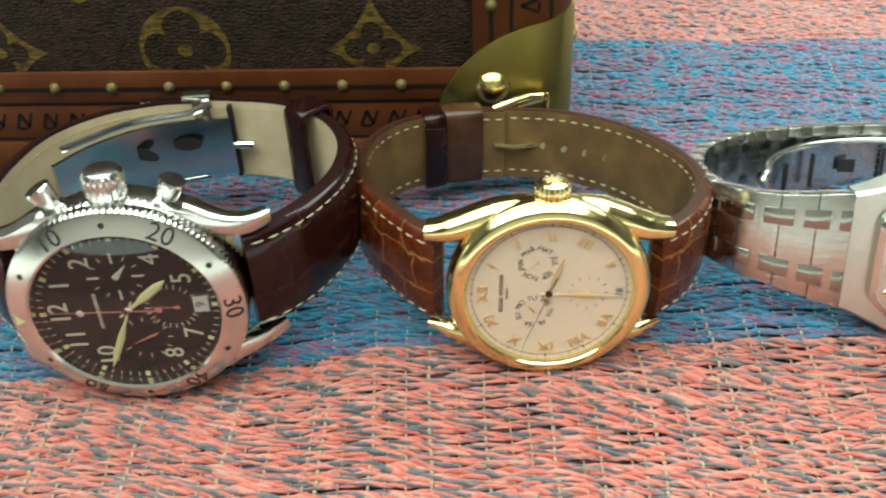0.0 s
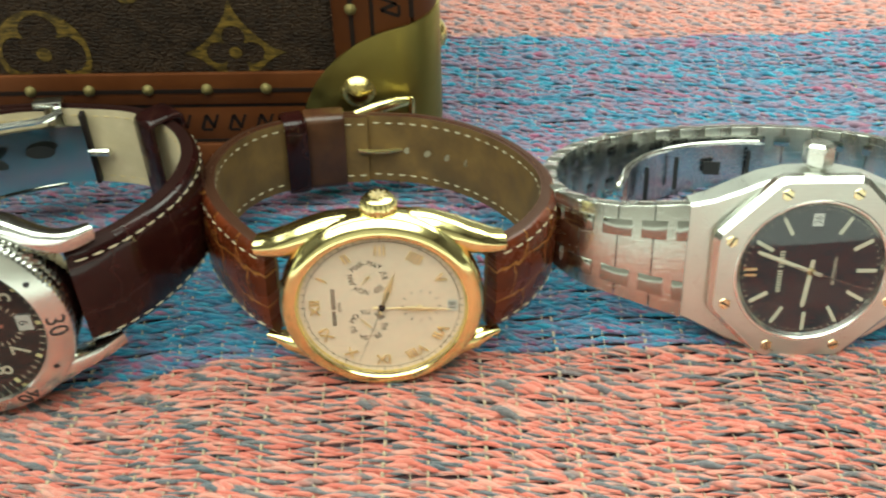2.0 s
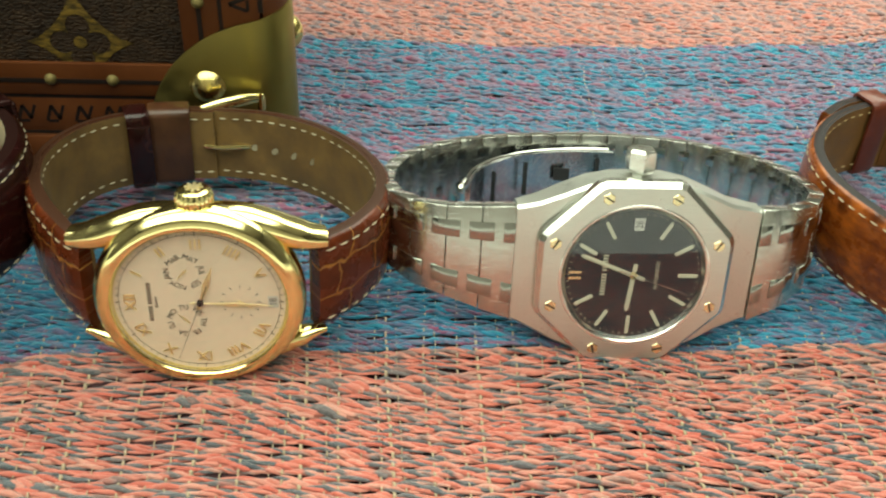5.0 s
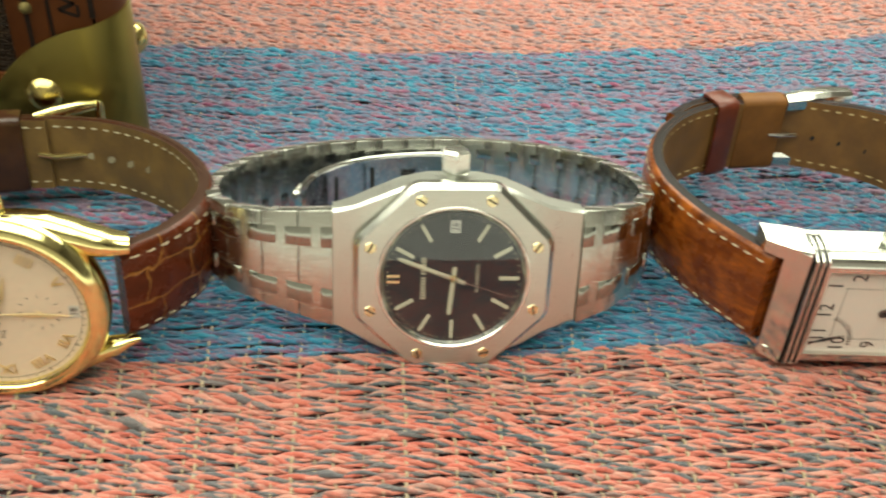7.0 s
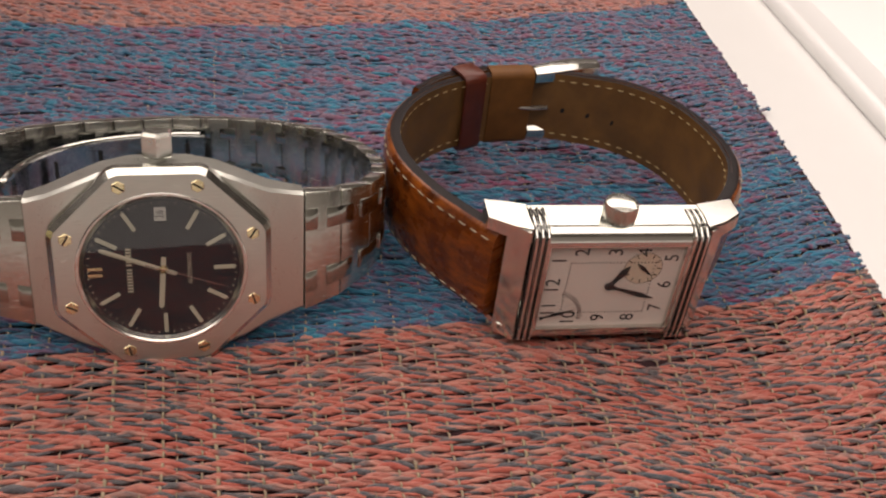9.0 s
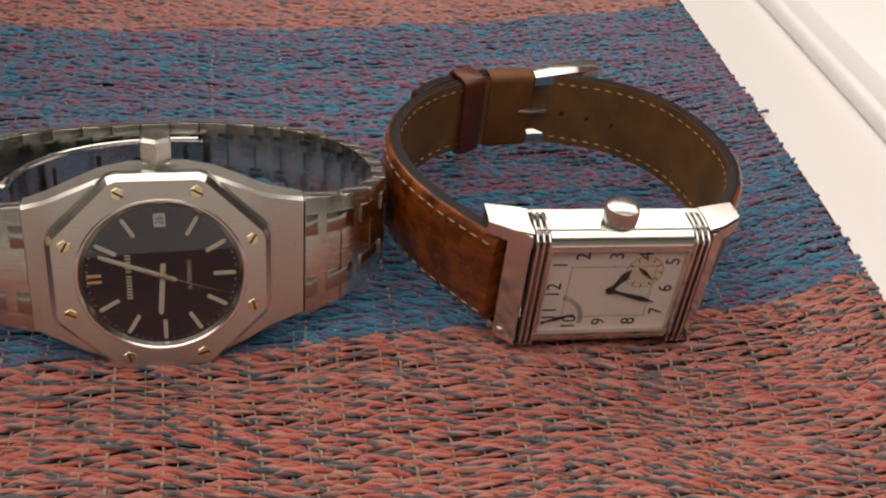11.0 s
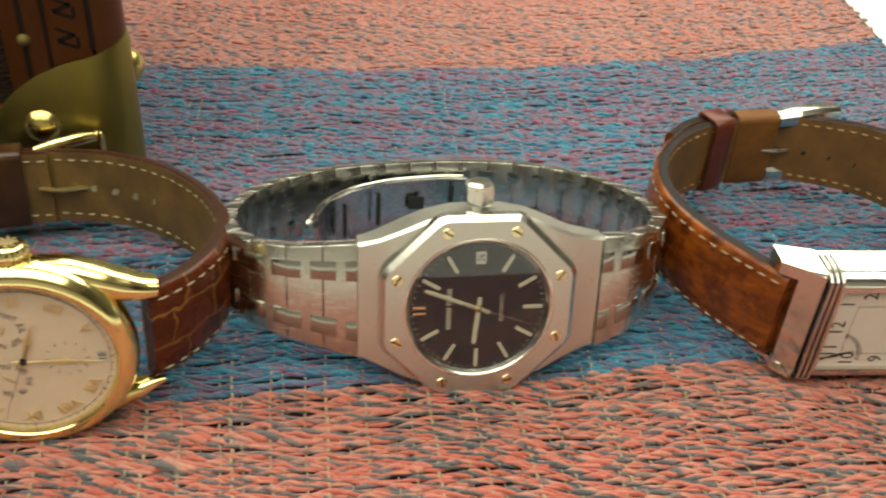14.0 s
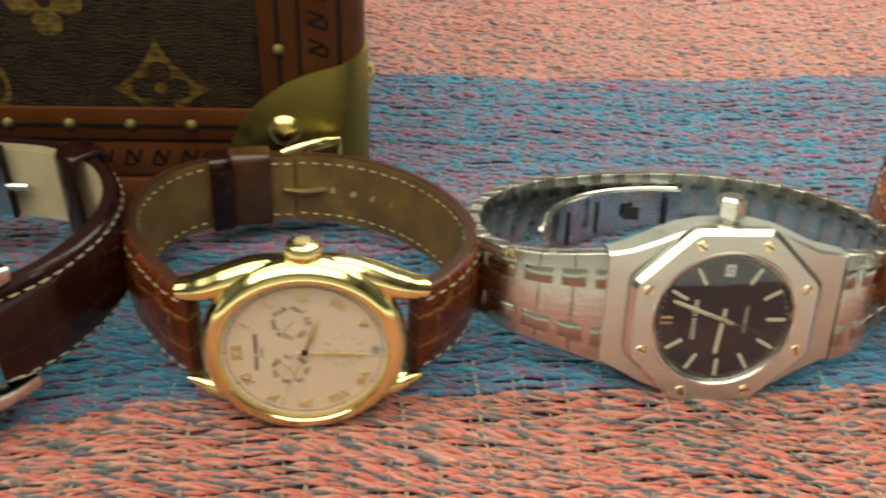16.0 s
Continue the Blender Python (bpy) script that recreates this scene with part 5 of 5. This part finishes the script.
part("clasp_hook", tube([(5.2, 27.0, -33.5), (4.0, 28.0, -31.8), (2.0, 27.6, -32.0)], [0.9, 0.9, 0.5], [0.9, 0.9, 0.5], 10, 10), STEEL, fold)
for y, z, l in ((21.0, -43.5, 1.2), (13.0, -50.2, 1.0), (4.0, -53.5, 3.6), (-4.5, -54.2, 0.8)):
    ang = math.degrees(math.atan2(y, z + 32))
    part("slot", turned(block(0, 0, 0, 7.5 if l < 1.3 else 3.0, l, 0.3, 0.05), mpose(0.5, y * 0.96, (z + 32) * 0.96 - 32 + 0.4, ang + 180, 0, 0)), BLACK_GAP, fold, "", 0)


# ---- rectangular watch ----
rect = watch("rectangular_watch", "rectangular polished steel watch with silver dial on tan ostrich strap", 172.4, 136.6, 13.2, -1.0, -3.6, -0.3)
HX, HY = 9.4, 12.1
part("carriage", block(0, 0, -5.6, 24.4, 33.0, 5.0, 0.5), STEEL, rect, "polished steel carriage")


def rounded_bar(x0, x1, y0, y1, z0, z1, r, n=8):
    """A bar along y with its outer upper edge (towards x1) rounded."""
    sec = [(x0, z0), (x0, z1)]
    for k in range(n + 1):
        a = math.pi / 2 * k / n
        sec.append((x1 - r + r * math.sin(a), z1 - r + r * math.cos(a)))
    sec.append((x1, z0))
    return loft([[(x, y, z) for x, z in sec] for y in (y0, y1)])


part("case_bar", rounded_bar(9.3, 12.6, -15.4, 15.4, -7.2, 0.62, 2.9), STEEL, rect, "rounded polished case side")
part("case_bar", turned(rounded_bar(9.3, 12.6, -15.4, 15.4, -7.2, 0.62, 2.9), pose(0, 0, 0, 0, 0, 180)), STEEL, rect, "rounded polished case side")
for sy in (1, -1):
    part("end_panel", block(0, sy * 13.75, -2.0, 18.8, 3.3, 5.2, 0.2), STEEL, rect)
    for k in range(3):
        y = sy * (13.0 + 1.05 * k)
        bm = tube([(-12.7, y, -6.0), (-12.75, y, -2.6), (-12.0, y, -0.1), (-10.2, y, 0.75), (0, y, 0.78), (10.2, y, 0.75), (12.0, y, -0.1), (12.75, y, -2.6), (12.7, y, -6.0)], [0.38], [0.30], 8, 60, up=(0, 1, 0))
        part("gadroon", bm, STEEL, rect)
        # thin black bar that draws the shade between two gadroons
        bm = tube([(-12.66, y + sy * 0.52, -6.0), (-12.7, y + sy * 0.52, -2.6), (-11.9, y + sy * 0.52, 0.0), (-10.2, y + sy * 0.52, 0.72), (0, y + sy * 0.52, 0.72), (10.2, y + sy * 0.52, 0.72), (11.9, y + sy * 0.52, 0.0), (12.7, y + sy * 0.52, -2.6), (12.66, y + sy * 0.52, -6.0)], [0.09], [0.09], 6, 60, up=(0, 1, 0))
        part("groove_shade", bm, BLACK_GAP, rect)
    # sloping end with its two lugs
    part("case_end", loft([[(-12.2, sy * 16.0, 0.2), (12.2, sy * 16.0, 0.2), (12.2, sy * 16.0, -7.4), (-12.2, sy * 16.0, -7.4)], [(-11.9, sy * 19.4, -2.6), (11.9, sy * 19.4, -2.6), (11.9, sy * 19.4, -7.9), (-11.9, sy * 19.4, -7.9)]]), STEEL, rect, "", 20)
    for sx in (1, -1):
        tip, far, low = (12.5, 22.6, 0.0) if sx > 0 else (11.0, 20.8, 1.6)
        part("lug", loft([[(sx * 9.6, sy * 15.6, -0.4), (sx * 12.5, sy * 15.6, -0.4), (sx * 12.7, sy * 15.6, -0.8), (sx * 12.7, sy * 15.6, -7.4), (sx * 9.6, sy * 15.6, -7.4)], [(sx * 9.7, sy * 18.6, -1.6), (sx * (tip - 0.1), sy * 18.6, -1.6), (sx * (tip + 0.15), sy * 18.6, -2.0), (sx * (tip + 0.15), sy * 18.6, -8.2), (sx * 9.7, sy * 18.6, -8.2)], [(sx * 9.8, sy * far, -4.4 - low), (sx * (tip - 0.3), sy * far, -4.4 - low), (sx * tip, sy * far, -4.8 - low), (sx * tip, sy * far, -9.2), (sx * 9.8, sy * far, -9.2)]]), STEEL, rect, "faceted polished lug", 15)
rd = part("dial", block(0, 0, -0.55, 2 * HX, 2 * HY + 0.2, 0.6), DIAL_SILVER, rect, "silvered dial with black numerals", 0)
part("dial_centre", block(-0.4, 0.2, -0.247, 11.2, 15.4, 0.02), DIAL_GUILL, rd, "engine-turned dial centre", 0)
pane = loft([[(x, sy * HY, z) for x, z in ((-HX, 0.2), (-HX + 0.2, 0.5), (HX - 0.2, 0.5), (HX, 0.2))] for sy in (-1, 1)], cap=False, ring=False)
glaze(part("crystal", pane, GLASS, rect, "flat clear crystal", 0))
for body, x, y in (("12", 0.2, 10.3), ("1", 5.9, 10.0), ("2", 7.7, 6.2), ("3", 7.7, 0.2), ("4", 7.7, -5.0), ("5", 6.3, -10.3), ("6", 0.2, -10.3), ("7", -5.2, -9.8), ("8", -7.4, -5.0), ("9", -7.4, 0.6), ("10", -7.4, 6.2), ("11", -5.2, 10.2)):
    text("numeral", body, 3.7, x, y, -0.22, 0, INK, rd, 0.02, 0.92)
bm = bmesh.new()
for k in range(25):
    for x in (5.3, -6.1):
        block(x, -7.4 + 15.2 * k / 24, -0.23, 0.35, 0.22, 0.02, 0, bm)
for k in range(17):
    for y in (7.9, -7.5):
        block(-6.0 + 11.2 * k / 16, y, -0.23, 0.22, 0.35, 0.02, 0, bm)
part("minute_track", bm, INK_GREY, rd, smooth=0)
part("seconds_disc", disc(3.5, -0.225, 48, 4.0, -5.4), DIAL_CREAM, rd, "small recessed seconds dial", 0)
part("seconds_ring", lathe([(3.4, -0.21), (3.5, -0.21), (3.5, -0.19), (3.4, -0.19)], 48, cx=4.0, cy=-5.4), INK_GREY, rd)
ticks(rd, "seconds_ticks", 2.9, range(0, 60, 5), 0.7, 0.16, -0.19, INK_SOFT, 4.0, -5.4)
ticks(rd, "gauge_ticks", 5.5, range(18, 32), 0.9, 0.14, -0.19, INK_SOFT, -6.8, 9.8)
spear = [(0.25, -0.4), (0.9, 0.0), (0.45, 1.0), (0.5, 2.0), (0.75, 4.2), (0.05, 6.0)]
pointer(rect, "hour_hand", [(w, y * 0.92) for w, y in spear], -0.10, 20.5, INK, thick=0.06)
pointer(rect, "minute_hand", [(w * 0.75, y * 1.55) for w, y in spear], -0.02, 33, INK, thick=0.06)
pointer(rd, "small_seconds_hand", [(0.12, -1.6), (0.45, 0), (0.05, 2.6)], -0.12, 37, INK, 4.0, -5.4, thick=0.06)
pointer(rd, "gauge_hand", [(0.45, -1.8), (0.2, -0.9), (0.45, 1.2), (0.05, 4.6)], -0.12, 27, INK, -6.8, 9.8, thick=0.06)
hub(rect, 0.85, -0.20, 0.12, INK)
crown = lathe([(0.01, 4.0), (1.8, 4.0), (2.75, 3.6), (3.0, 3.1), (3.0, 0.9), (2.6, 0.5), (1.6, 0.4), (1.6, -1), (0.01, -1)], 160, flute=(3, 4), depth=0.5, count=26)
part("crown", turned(crown, mpose(12.2, 0.0, -3.6, 0, 90)), SATIN, rect, "fluted steel crown")

JL = [(19.3, -4.4), (24.4, -11.0), (28.6, -17.0), (32.2, -24.0), (34.4, -31.5), (34.2, -40.0), (30.8, -48.5), (25.0, -55.4), (17.5, -60.2), (8.0, -63.0), (2.0, -63.6)]
JR = [(-19.2, -8.6), (-23.6, -13.6), (-28.2, -20.2), (-31.2, -29.0), (-30.6, -40.0), (-26.6, -51.0), (-18.6, -59.0), (-8.0, -63.0), (2.0, -65.2), (12.0, -65.2), (22.0, -61.6), (28.0, -56.0)]
rect_a = strap(rect, "strap_top", JL, 18.8, 16.4, 2.4, 1.7, 0.5, OSTRICH, LINING_BROWN, STITCH, "tan ostrich leather", thread_in=STITCH_T, pitch=2.7)
rect_b = strap(rect, "strap_tail", JR, 18.8, 16.0, 2.4, 1.6, 0.5, OSTRICH, LINING_BROWN, STITCH, "tan ostrich leather with punched holes", thread_in=STITCH_T, pitch=2.7)
for y, z in ((-1.0, -63.6), (-6.5, -62.4), (-12.0, -60.2), (-17.0, -57.0)):
    ang = math.degrees(math.atan2(y, z + 32))
    part("hole", turned(disc(0.6, 0.0, 14), mpose(0, y * 0.975, (z + 32) * 0.975 - 32 + 0.1, ang + 180, 0, 0)), BLACK_GAP, rect_b)
wrap(rect, "keeper", (15.6, -61.2), (-8.6, -3.6), 17.2, -1.6, 4.2, 5.2, 0.9, KEEPER_RED, "reddish leather keeper")
wrap(rect, "keeper", (6.2, -63.5), (-9.6, -1.0), 16.9, -1.3, 2.7, 10.0, 0.6, KEEPER_TAN, "tan leather strap end folded round the buckle bar")
part("buckle", frame_bar([(-7.4, -13.8, -67.6), (7.4, -13.8, -67.6), (7.6, -14.0, -67.8), (-7.6, -14.0, -67.8)], 0.8), STEEL, rect, "polished steel pin buckle")
for sx in (1, -1):
    part("buckle_side", tube([(7.2 * sx, 1.0, -64.6), (7.5 * sx, -4.0, -65.7), (7.7 * sx, -9.0, -66.8), (7.6 * sx, -14.4, -67.8)], [1.8, 2.3, 2.3, 1.8], [1.9, 2.2, 2.2, 1.9], 12, 20, up=(1, 0, 0), power=3.5), STEEL, rect, "polished steel buckle side")
part("buckle_pin", tube([(0.4, 5.0, -62.4), (0.2, 1.0, -62.2), (0, -3.0, -63.0)], [0.5], [0.45], 8, 12, up=(1, 0, 0)), STEEL, rect)
for sy in (1, -1):
    part("spring_bar", tube([(-11.5, sy * 20.6, -7.4), (11.5, sy * 20.6, -7.4)], [0.8], [0.8], 10, 4), STEEL, rect)

# ---- white tray beside the cloth ----
tray = tagged(new("white_tray"), "white enamel tray with a raised rounded rim on the table", "tray")
tray.matrix_basis = mpose(294.2, 330, -2.0, 0, 0, -6.2)
prof = [(0.0, 0.2), (-0.5, 2.2), (0.5, 4.2), (2.2, 4.9), (4.0, 4.5), (6.0, 3.7), (14.0, 3.4), (14.0, 0.2)]
part("rim", loft([[(x, y, z) for x, z in prof] for y in (-260, -120, 0, 120, 260)]), TRAY_WHITE, tray, "raised rounded rim", 60)
part("floor_plate", block(150, 0, 2.0, 275, 520, 2.8, 0.2), TRAY_WHITE, tray)
